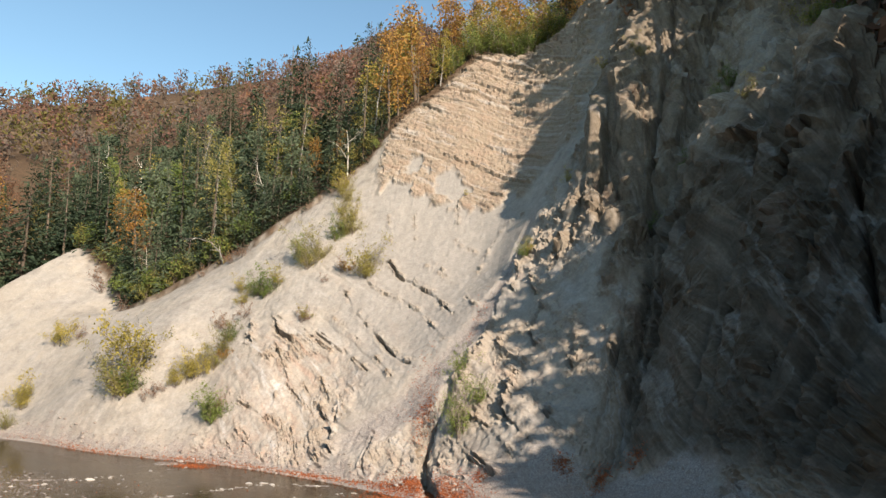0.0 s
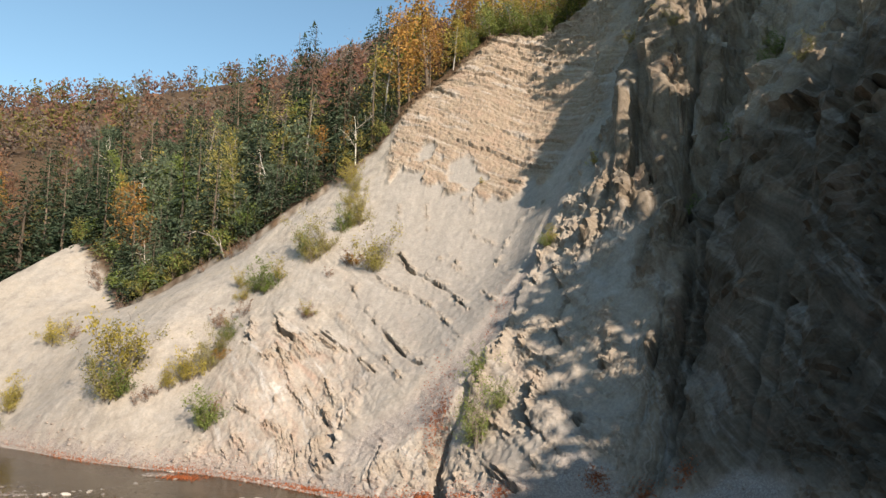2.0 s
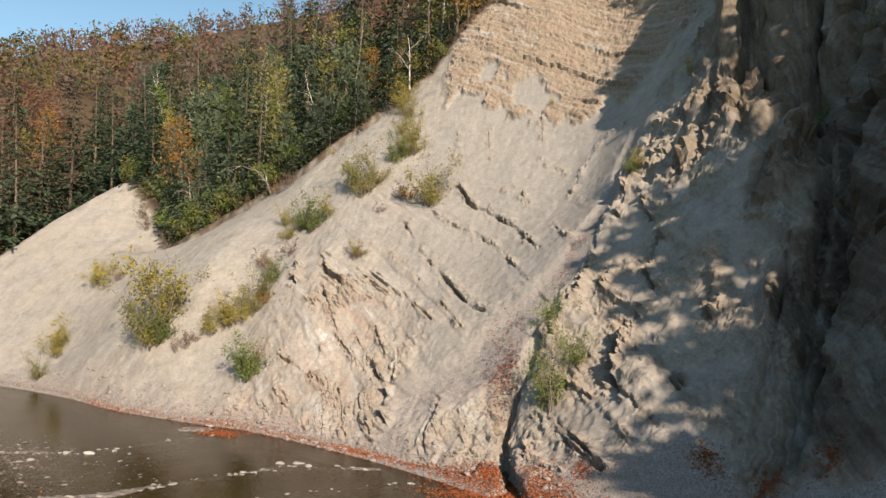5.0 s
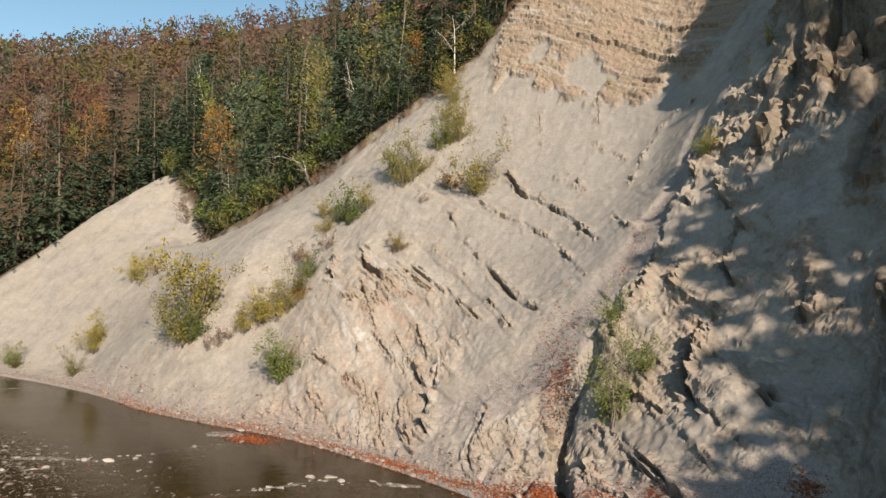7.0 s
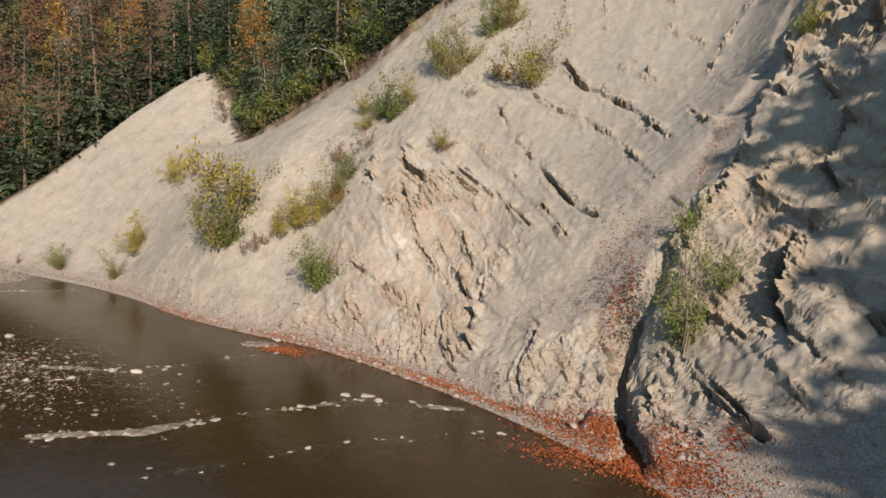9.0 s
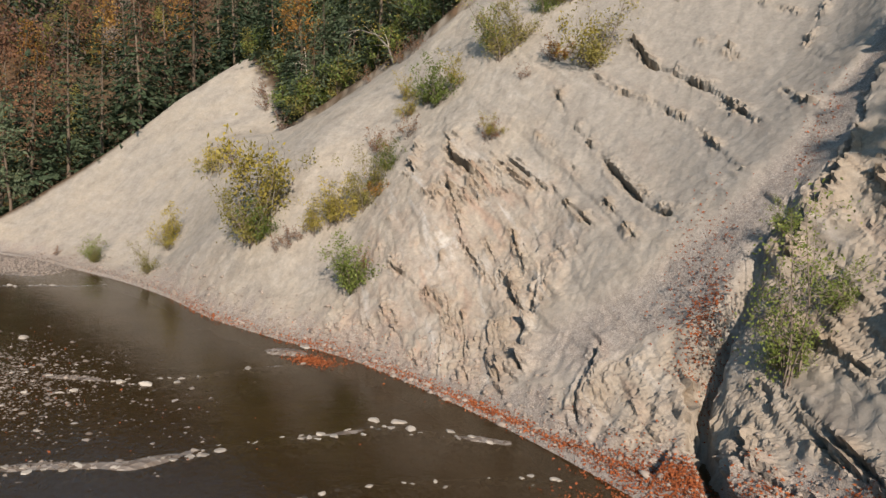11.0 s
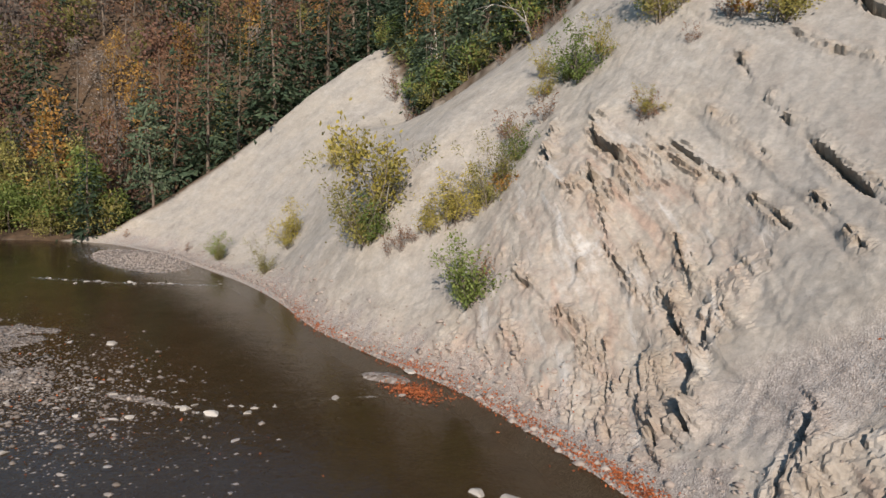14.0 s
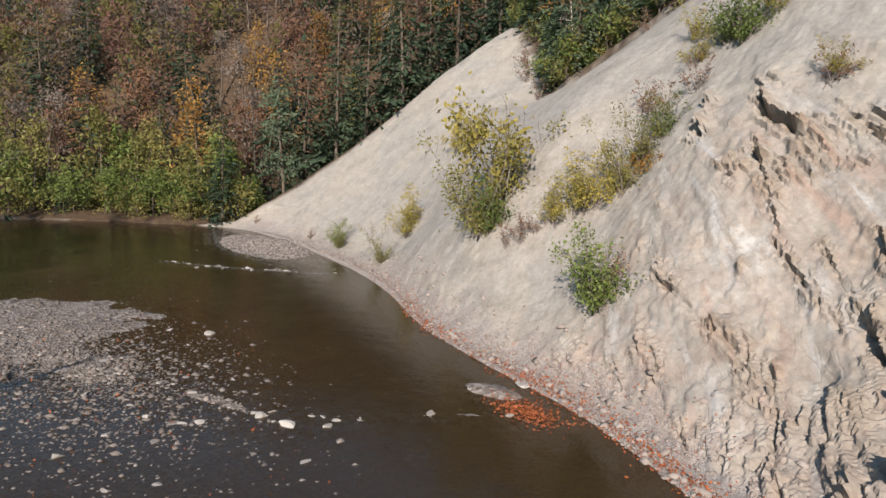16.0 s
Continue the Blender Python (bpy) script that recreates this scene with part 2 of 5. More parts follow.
M_OLIVE = varied("olive_birch_leaves", ((0.1, (0.10, 0.10, 0.026)), (0.5, (0.20, 0.185, 0.052)), (0.9, (0.33, 0.28, 0.09))), 0.6, translucent=0.3)
M_ORANGE = varied("orange_leaves", ((0.1, (0.17, 0.085, 0.026)), (0.5, (0.30, 0.155, 0.038)), (0.9, (0.42, 0.26, 0.065))), 0.6, translucent=0.3)
M_RUST = varied("rust_brown_leaves", ((0.1, (0.125, 0.068, 0.046)), (0.5, (0.20, 0.105, 0.062)), (0.9, (0.28, 0.150, 0.075))), 0.85, translucent=0.3)
M_TWIG = varied("grey_twigs", ((0.1, (0.10, 0.08, 0.065)), (0.9, (0.24, 0.20, 0.17))), 0.9)
M_BARK = varied("brown_bark", ((0.1, (0.05, 0.04, 0.03)), (0.9, (0.16, 0.125, 0.095))), 0.95, island=False, bumpy=0.6, scale=9)
M_BIRCH = varied("white_birch_bark", ((0.2, (0.09, 0.08, 0.07)), (0.5, (0.24, 0.225, 0.20)), (0.9, (0.36, 0.34, 0.31))), 0.7, island=False, scale=5)
M_DEAD = varied("bleached_wood", ((0.2, (0.42, 0.38, 0.32)), (0.8, (0.66, 0.62, 0.55))), 0.85, island=False, scale=6)
M_LITTER = varied("fallen_beech_leaves", ((0.1, (0.12, 0.038, 0.018)), (0.5, (0.29, 0.085, 0.032)), (0.9, (0.44, 0.17, 0.06))), 0.75, translucent=0.15)
M_STONE = varied("river_stone", ((0.1, (0.085, 0.068, 0.056)), (0.5, (0.175, 0.152, 0.134)), (0.9, (0.33, 0.30, 0.275))), 0.8, bumpy=0.5, scale=6)
M_SHORE = varied("pinkish_shore_stone", ((0.1, (0.16, 0.13, 0.11)), (0.5, (0.28, 0.24, 0.21)), (0.9, (0.44, 0.395, 0.355))), 0.85, bumpy=0.4, scale=6)
M_FARWOOD = varied("autumn_woods", ((0.12, (0.135, 0.088, 0.080)), (0.35, (0.185, 0.105, 0.086)), (0.55, (0.21, 0.118, 0.084)), (0.72, (0.225, 0.118, 0.066)), (0.9, (0.26, 0.155, 0.062))), 0.9, translucent=0.45, blotch=0.13)
M_GREYFAR = varied("leafless_woods", ((0.12, (0.11, 0.090, 0.078)), (0.45, (0.165, 0.130, 0.105)), (0.7, (0.20, 0.140, 0.092)), (0.9, (0.23, 0.17, 0.080))), 0.9, translucent=0.45, blotch=0.16)
M_OLIVEFAR = varied("yellowing_woods", ((0.12, (0.085, 0.085, 0.032)), (0.5, (0.15, 0.135, 0.045)), (0.9, (0.21, 0.165, 0.055))), 0.9, translucent=0.45, blotch=0.2)
M_PALE_STONE = varied("pale_limestone", ((0.1, (0.20, 0.178, 0.155)), (0.9, (0.40, 0.37, 0.33))), 0.8, island=False, bumpy=0.6, scale=7)

# ---- noise ----
def hash3(i, j, k, seed):
    n = (i * 374761393 + j * 668265263 + k * 2147483647 + seed * 974634777) & 0xFFFFFFFF
    n = ((n ^ (n >> 13)) * 1274126177) & 0xFFFFFFFF
    n = ((n ^ (n >> 16)) * 2246822519) & 0xFFFFFFFF
    return ((n ^ (n >> 15)) & 0xFFFFFF) / 16777215.0


def vnoise(x, y, z, seed=0):
    """Smooth value noise from 0 to 1."""
    x, y, z = np.broadcast_arrays(np.asarray(x, float), np.asarray(y, float), np.asarray(z, float))
    i, j, k = (np.floor(v).astype(np.int64) for v in (x, y, z))
    fx, fy, fz = x - i, y - j, z - k
    fx, fy, fz = (f * f * f * (f * (f * 6 - 15) + 10) for f in (fx, fy, fz))
    out = 0.0
    for a in (0, 1):
        for b in (0, 1):
            for c in (0, 1):
                w = (fx if a else 1 - fx) * (fy if b else 1 - fy) * (fz if c else 1 - fz)
                out = out + w * hash3(i + a, j + b, k + c, seed)
    return out


def fbm(x, y, z, octaves=4, seed=0, gain=0.5):
    total, amp, norm = 0.0, 1.0, 0.0
    for o in range(octaves):
        total = total + amp * vnoise(x, y, z, seed + o)
        norm += amp
        amp *= gain
        x, y, z = x * 2.03 + 11.3, y * 2.03 + 4.7, z * 2.03 + 7.1
    return total / norm


def facets(x, y, z, seed):
    """Angular plates: each point takes the height and tilt of its nearest cell, from about -0.5 to 0.5."""
    shape = x.shape
    x, y, z = (np.ravel(v) for v in (x, y, z))
    i, j, k = (np.floor(v).astype(np.int64) for v in (x, y, z))
    best = np.full(x.shape, 1e9)
    cell, gap = [i, j, k], [x * 0, x * 0]
    for a in (-1, 0, 1):
        for b in (-1, 0, 1):
            for c in (-1, 0, 1):
                ci, cj, ck = i + a, j + b, k + c
                r = hash3(ci, cj, ck, seed)
                dx, dy, dz = x - ci - r, y - cj - (r * 61.7) % 1, z - ck - (r * 977.3) % 1
                d = dx * dx + dy * dy + dz * dz
                near = d < best
                best = np.where(near, d, best)
                cell = [np.where(near, n, o) for n, o in zip((ci, cj, ck), cell)]
                gap = [np.where(near, n, o) for n, o in zip((dx, dy), gap)]
    value = hash3(*cell, seed + 3) - 0.5 + gap[0] * (hash3(*cell, seed + 4) - 0.5) + gap[1] * (hash3(*cell, seed + 5) - 0.5)
    return value.reshape(shape)


def smooth(a, b, v):
    t = np.clip((v - a) / (b - a), 0, 1)
    return t * t * (3 - 2 * t)


# ---- the lie of the land ----
# Cross-sections from the water's edge inland: the foot (x, y), the heading in degrees
# (0 is +y, 90 is +x) and the heights at the distances REACH.
REACH = np.array([0, 3, 7, 12, 17, 23, 30, 38, 50, 80, 120, 190, 400.0])
STATIONS = []


def station(x, y, heading, *heights):
    STATIONS.append((x, y, heading, *heights))


station(-175, -40, -60, 0.2, 1.0, 1.5, 2.5, 4, 7, 11, 16, 24, 38, 50, 60, 65)
station(-125, -5, -58, 0.2, 1.0, 1.5, 2.5, 4, 7, 10, 14, 21, 31, 42, 50, 55)
station(-98, 18, -50, 0.2, 1.0, 2.0, 4, 7, 11, 15, 20, 26, 37, 50, 68, 68)
station(-88, 34, -30, 0.2, 1.0, 2.5, 5, 9, 13, 18, 24, 32, 45, 60, 93, 94)
station(-82, 42.5, -14, 0.1, 1.6, 3.6, 6.5, 10, 14, 18, 21.5, 27, 45, 67, 109, 96)
station(-74, 50, -2, 0.1, 2.4, 5.9, 10.6, 15.2, 19.6, 22.9, 25.9, 30.1, 48, 79, 121, 104)
station(-64, 51, 0, 0.2, 2.1, 5.5, 10.6, 16.3, 21.8, 24.3, 27.0, 31.1, 49, 82, 127, 106)
station(-55, 50, 0, 0.2, 1.2, 5.1, 10.5, 14.4, 19.6, 23.6, 27.1, 31.8, 50, 83, 129, 108)
station(-47, 48.7, 0, 0.2, 1.3, 5.7, 11.1, 12.6, 18.1, 23.3, 27.4, 32.5, 51, 84, 129, 108)
station(-40, 46.8, 0, 0.2, 3.4, 8.3, 11.9, 14.7, 18.8, 23.9, 28.3, 33.6, 50, 81, 115, 96)
station(-33, 43.8, 0, 0.0, 2.9, 8.8, 13.0, 16.3, 20.7, 26.0, 30.5, 35.6, 52, 80, 112, 96)
station(-27, 42.6, 0, 0.1, 2.4, 7.5, 12.8, 18.7, 24.0, 29.5, 34.5, 39.7, 55, 78, 100, 110)
station(-21, 41.6, 1, 0.1, 3.7, 8.8, 14.0, 20.1, 26.2, 33.4, 39.2, 44.0, 58, 80, 102, 112)
station(-15.5, 39.6, 2, 0.1, 1.8, 6.3, 12.9, 18.4, 26.1, 36.3, 42.0, 45.0, 60, 84, 106, 115)
station(-10, 37.2, 4, 0.2, 2.4, 6.3, 11.0, 16.2, 23.3, 35.0, 46.0, 49, 62, 86, 110, 118)
station(-5, 35, 8, 0.6, 1.8, 7.2, 12.0, 15.8, 22.1, 31.4, 45.0, 49, 66, 90, 112, 120)
station(0, 32.6, 15, 1.1, 3.9, 7.1, 14.5, 21.8, 28.9, 37.0, 52, 66, 84, 104, 120, 125)
station(5, 30, 28, 1.5, 3.7, 9.2, 21.2, 25.5, 35.6, 46.0, 62, 70, 86, 106, 122, 127)
station(9, 25.5, 48, 2.1, 4.9, 14.4, 25.0, 29, 35, 42, 50, 62, 80, 100, 118, 125)
station(11, 19, 70, 2.4, 4.2, 7, 10.5, 14, 18, 23, 29, 38, 58, 80, 100, 110)
station(12, 8, 86, 2.2, 3.2, 4.5, 6, 8, 11, 15, 19, 26, 42, 60, 80, 90)
station(12, -10, 90, 2.0, 3.0, 4, 5.5, 7, 10, 13, 17, 23, 38, 55, 75, 85)
station(12, -50, 90, 2.0, 3.0, 4, 5.5, 7, 10, 13, 17, 23, 38, 55, 75, 85)
STATIONS = np.array(STATIONS)


def spline(rows, u):
    """Catmull-Rom through the rows."""
    n = len(rows)
    u = np.clip(u, 0, n - 1 - 1e-6)
    i = u.astype(int)
    f = (u - i).reshape(u.shape + (1,) * (rows.ndim - 1))
    a, b, c, d = (rows[np.clip(i + k, 0, n - 1)] for k in (-1, 0, 1, 2))
    return b + 0.5 * f * ((c - a) + f * ((2 * a - 5 * b + 4 * c - d) + f * (3 * (b - c) + d - a)))


def land(u, d):
    """Plan and height of the bare land at station u, d metres inland."""
    s = spline(STATIONS, u)
    h = np.radians(s[..., 2])
    x, y = s[..., 0] + np.sin(h) * d, s[..., 1] + np.cos(h) * d
    k = np.interp(d, REACH, np.arange(len(REACH)))
    n = len(REACH)
    k = np.clip(k, 0, n - 1 - 1e-6)
    i = k.astype(int)
    f = k - i
    pick = lambda o: np.take_along_axis(s, (3 + np.clip(i + o, 0, n - 1))[..., None], -1)[..., 0]
    a, b, c, e = pick(-1), pick(0), pick(1), pick(2)
    m0 = np.clip((c - a) / 2, -30, 30)
    m1 = np.clip((e - b) / 2, -30, 30)
    z = (2 * f**3 - 3 * f**2 + 1) * b + (f**3 - 2 * f**2 + f) * m0 + (3 * f**2 - 2 * f**3) * c + (f**3 - f**2) * m1
    # the bare hill ends in a straight ridge that runs from the water up to its top
    s_r = ((x + 76) * 15 + (y - 49) * 25) / 850
    q = ((x + 76) * 25 - (y - 49) * 15) / 29.15
    flank = 21 * s_r + 0.75 * q + 0.6 * np.clip(s_r * (1 - s_r), 0, 1)
    bank = 0.3 + 0.16 * np.clip(d, 0, 60)
    low = 0.5 * (z + flank - np.sqrt((z - flank) ** 2 + 0.8))
    cut = np.maximum(low, np.minimum(z, bank))
    w = smooth(1.35, 1.05, s_r) * smooth(4, -1, q) * smooth(-34, -14, q)
    z = np.where(w > 0, z * (1 - w) + cut * w, z)
    return x, y, np.where(d < 0, z[..., :] + d * 0.6, z)


def grid_mesh(name, x, y, z, mat, attributes=(), sharp=None):
    nu, nv = x.shape
    verts = np.stack((x, y, z), -1).reshape(-1, 3)
    idx = np.arange(nu * nv).reshape(nu, nv)
    quads = np.stack((idx[:-1, :-1], idx[1:, :-1], idx[1:, 1:], idx[:-1, 1:]), -1).reshape(-1, 4)
    me = bpy.data.meshes.new(name)
    me.vertices.add(len(verts))
    me.vertices.foreach_set("co", verts.ravel())
    me.loops.add(quads.size)
    me.loops.foreach_set("vertex_index", quads.ravel())
    me.polygons.add(len(quads))
    me.polygons.foreach_set("loop_start", np.arange(len(quads)) * 4)
    me.update(calc_edges=True)
    me.polygons.foreach_set("use_smooth", np.ones(len(quads), bool) if sharp is None else sharp[quads].mean(-1) < 0.35)
    for key, value in attributes:
        at = me.attributes.new(key, "FLOAT", "POINT")
        at.data.foreach_set("value", np.ascontiguousarray(value, float).ravel())
    me.materials.append(mat)
    return new(name, me)


def spacing(*pieces):
    """Steps along a line: (start, end, step) one after another."""
    return np.concatenate([np.arange(a, b, s) for a, b, s in pieces] + [[pieces[-1][1]]])


# ---- the cliff ----
us = spacing((0, 4, 0.08), (4, 9, 0.05), (9, 11, 0.024), (11, 14.4, 0.0128), (14.4, 17.2, 0.016), (17.2, 18.6, 0.024), (18.6, 22, 0.06))
ds = spacing((-2.4, 0, 0.12), (0, 10, 0.072), (10, 18, 0.11), (18, 23, 0.15), (23, 41, 0.125), (41, 56, 0.6), (56, 120, 3), (120, 400, 14))
U, D = np.meshgrid(us, ds, indexing="ij")
X, Y, Z = land(U, D)


def spot(u, d, ru, rd):
    return np.exp(-((U - u) / ru) ** 2 - ((D - d) / rd) ** 2)


def blend_line(*points):
    """Station u of a line that runs inland, from (d, u) pairs."""
    return np.interp(D, [p[0] for p in points], [p[1] for p in points])


# the gully between the face and the shaded wall, and other large dents and bosses
gully_u = blend_line((0, 16.8), (4, 16.93), (7, 17.05), (10, 17.0), (16, 16.75), (22, 16.8), (34, 17.1))
dent = np.exp(-((U - gully_u) / 0.20) ** 2) * (1.0 + 2.6 * smooth(4, 12, D) * smooth(26, 17, D))
tower = smooth(16.02, 16.2, U) * smooth(17.0, 16.85, U) * smooth(34, 24, D)
swell = 1.6 * spot(16.25, 8.6, 0.22, 1.6) + 2.6 * spot(16.24, 14.6, 0.18, 2.0) + 3.6 * spot(16.44, 20.5, 0.13, 4.0) + 3.2 * spot(16.5, 30, 0.16, 4) + 1.8 * spot(17.42, 18, 0.12, 3) + 1.5 * spot(17.62, 10, 0.12, 2)
swell = swell + 2.0 * spot(18.05, 12.6, 0.16, 2.2) + 0.8 * spot(16.0, 4.5, 0.16, 1.4)
chute_u = blend_line((2, 13.75), (4.4, 14.1), (5.7, 14.5), (8.4, 14.93), (10.9, 15.16), (14.3, 15.32), (19, 15.45), (26, 15.5))
chute_w = np.interp(D, (2, 5, 9, 14, 22), (0.30, 0.34, 0.19, 0.10, 0.05))
chute = np.exp(-((U - chute_u) / chute_w) ** 4) * smooth(1.2, 4.0, D) * smooth(24, 15, D)
ravine = np.exp(-((U - blend_line((0, 15.2), (2, 14.97), (4, 14.85), (6, 14.96), (8, 15.07))) / 0.075) ** 2) * smooth(9.0, 4.5, D)
tower_d = 16.6 + 6 * (fbm(U * 3, D * 0.1, 9.5, 3, 39) - 0.5)
Z = Z + tower * (4.6 * smooth(-0.7, 0.9, D - tower_d) - 2.2 * smooth(6, 0.5, tower_d - D) * (D < tower_d + 0.9))
Z = np.where((D > 0) & (U > 5.5) & (U < 14.8), Z * (0.30 + 0.70 * smooth(0.4, 1.8, D + 0.6 * (fbm(U * 5, D, 1.5, 3, 38) - 0.5))), Z)
Z = Z + swell * 0.7 - dent - 0.35 * chute - 2.0 * ravine

# frame of the surface
P = np.stack((X, Y, Z), -1)
N = np.cross(np.gradient(P, axis=0), np.gradient(P, axis=1))
N = N / np.maximum(np.linalg.norm(N, axis=-1, keepdims=True), 1e-9)
N = np.where(N[..., 2:] < 0, -N, N)
for _ in range(12):
    N[1:-1, 1:-1] = (N[:-2, 1:-1] + N[2:, 1:-1] + N[1:-1, :-2] + N[1:-1, 2:]) / 4
N = N / np.linalg.norm(N, axis=-1, keepdims=True)

# kinds of surface
wob = fbm(X * 0.35, Y * 0.35, Z * 0.35, 4, 40) - 0.5
wobf = fbm(X * 1.3, Y * 1.3, Z * 1.3, 3, 44) - 0.5
boss_d = 24.2 + 8.0 * wob + 1.2 * wobf - 0.7 * np.sin(U * 7.0)
boss = smooth(0.0, 0.9, D - boss_d) * smooth(12.55, 12.8, U + 0.5 * wob + 0.012 * (D - 24)) * smooth(16.0, 15.4, U + wob * 0.5)
rib = smooth(0.0, 0.16, U - chute_u - chute_w * 0.9 + 0.25 * wob) * smooth(0.4, 2.0, D)
wall = smooth(-0.25, 0.15, U + 0.5 * wob - 16.75 + 0.62 * smooth(8, 14, D + 4 * wob))
fan = smooth(2.6, 1.6, D + 2.5 * wob) * smooth(15.7, 16.0, U) * smooth(18.1, 17.6, U + 0.5 * wob)
left = smooth(11.9, 11.2, U + 1.2 * wob)
fold = smooth(11.3, 11.7, U + 0.5 * wob) * smooth(13.7, 13.3, U - 0.02 * D) * smooth(0.6, 1.6, D) * smooth(9.5, 7.5, D + 4 * wob)
ledges = smooth(11.6, 12.2, U + 0.6 * wob) * smooth(15.0, 14.5, U - 0.05 * (D - 8)) * smooth(2, 4, D) * smooth(22, 13, D + 6 * wob)
smooth_soil = left * smooth(26, 18, D)
foot = smooth(13.4, 14.2, U) * smooth(15.2, 14.9, U) * smooth(4.5, 2.0, D)

# bedding: beds dip down to the right on the face, steeper in the folds, flatter in the upper boss
tilt = np.radians(38 - 3 * boss + 16 * smooth(9.5, 5, D) * smooth(14.2, 13.2, U) + 30 * wall + 12 * rib)
FOLD_X, FOLD_Z = X + 17, Z - 5
along = FOLD_X * np.cos(tilt) - 1.35 * FOLD_Z * np.sin(tilt)
strata = FOLD_X * np.sin(tilt) + 1.35 * FOLD_Z * np.cos(tilt) + 0.8 * wob + 0.1 * wobf
strata = strata + 1.1 * (vnoise(strata * 0.45, 0.0, 0.0, 150) - 0.5) + 0.2 * (vnoise(strata * 1.7, 0.0, 0.0, 151) - 0.5)


def beds(thick, seed, stretch, low, high):
    """Broken ledges: each bed juts out at its lower edge and runs back to the slope."""
    c = strata / thick + 0.35 * (fbm(along * 0.5, strata * 0.7, seed, 3, seed) - 0.5)
    k = np.floor(c)
    f = c - k
    broken = smooth(low, high, vnoise(k * 7.31, along / stretch, seed * 1.7, seed + 5))
    edge = smooth(0.0, 0.10, f) * (1 - f) ** 1.4
    return (edge - 0.5 * np.exp(-(f / 0.05) ** 2) - 0.5 * np.exp(-((1 - f) / 0.05) ** 2)) * broken


def courses(thick, length, seed, cover):
    """Rows of broken blocks along the beds: each stands proud by its own amount, some have fallen out."""
    c = strata / thick + 0.7 * (fbm(along * 0.22, strata * 0.25, seed * 0.37, 3, seed) - 0.5)
    k = np.floor(c).astype(np.int64)
    f = c - k
    zero = k * 0
    r = hash3(k, zero, zero, seed)
    a = along / (length * (0.5 + 1.0 * r)) + 9.7 * r + 0.5 * (vnoise(along * 1.3, strata * 1.3, 0.5, seed + 3) - 0.5)
    j = np.floor(a).astype(np.int64)
    g = a - j
    h = hash3(k, j, zero, seed + 1)
    lean = hash3(k, j, zero, seed + 2) - 0.5
    body = (0.25 + h + 0.5 * lean * (g - 0.5)) * (0.35 + 0.65 * (1 - f) ** 0.8)
    return np.where(h > 1 - cover * (0.55 + 0.9 * r), body, -0.12 * smooth(0.0, 0.3, f))


rough = fbm(X * 0.9, Y * 0.9, Z * 0.9, 5, 60, 0.55)
outcrop = smooth(0.44, 0.62, fbm(X * 0.30 + 3, Y * 0.30, Z * 0.30, 4, 155))
plates, chips, crags = (np.zeros_like(X) for _ in range(3))
a0, a1, b1 = np.searchsorted(us, 10.9), np.searchsorted(us, 18.9), np.searchsorted(ds, 45)
on = (slice(a0, a1), slice(0, b1))
plates[on] = facets((along * 0.55 + 1.5 * wob)[on], (strata * 1.15)[on], (Y * 0.5)[on], 200)
chips[on] = facets((along * 1.5)[on], (strata * 2.6 + wobf)[on], (Y * 1.2)[on], 230)
crags[on] = facets((X * 0.45 + wobf)[on], (Y * 0.45 + wobf)[on], (Z * 0.3)[on], 260)
steep_rills = fbm(U * 9, D * 0.12, 0.5, 4, 90) - 0.5

# crevices and undercuts, as lines of (station, distance)
TRENCH, BAND = np.zeros_like(X), np.zeros_like(X)


def crevice(width, depth, *line):
    pts = np.array(line, float)
    px, py, pz = land(pts[:, 0], pts[:, 1])
    q = np.stack((px, py, pz), -1)
    i0, i1 = np.searchsorted(us, (pts[:, 0].min() - 0.25, pts[:, 0].max() + 0.25))
    j0, j1 = np.searchsorted(ds, (pts[:, 1].min() - 2.0, pts[:, 1].max() + 2.0))
    sub = np.stack((X, Y, Z), -1)[i0:i1, j0:j1]
    jag = (0.25 * wobf + 0.20 * plates + 0.16 * chips)[i0:i1, j0:j1]
    sub = sub + np.stack((jag, 0.4 * jag, -jag), -1)
    best = np.full(sub.shape[:2], 1e9)
    side = np.zeros(sub.shape[:2])
    for a, b in zip(q[:-1], q[1:]):
        ab = b - a
        t = np.clip(((sub - a) @ ab) / (ab @ ab), 0, 1)
        gap = sub - (a + t[..., None] * ab)
        dist = np.sqrt((gap**2).sum(-1))
        side = np.where(dist < best, gap[..., 2] + 0.55 * gap[..., 0], side)
        best = np.minimum(best, dist)
    w = 0.58 * width * (0.5 + 1.0 * vnoise(sub[..., 0] * 1.4, sub[..., 1] * 1.4, sub[..., 2] * 1.4, 7))
    strength = 0.25 + 0.75 * smooth(0.3, 0.6, vnoise(sub[..., 0] * 0.9, sub[..., 1] * 0.9, sub[..., 2] * 0.9, 9))
    # the upper bed juts out with a sharp edge over the recess below it
    cut = np.where(side > 0, 0.34 * depth * np.exp(-best / (4.0 * w)), -0.72 * depth * np.exp(-((best / w) ** 3))) * strength
    TRENCH[i0:i1, j0:j1] += cut
    BAND[i0:i1, j0:j1] = np.maximum(BAND[i0:i1, j0:j1], np.exp(-((best / (1.1 * width + 0.16)) ** 2)) * strength)


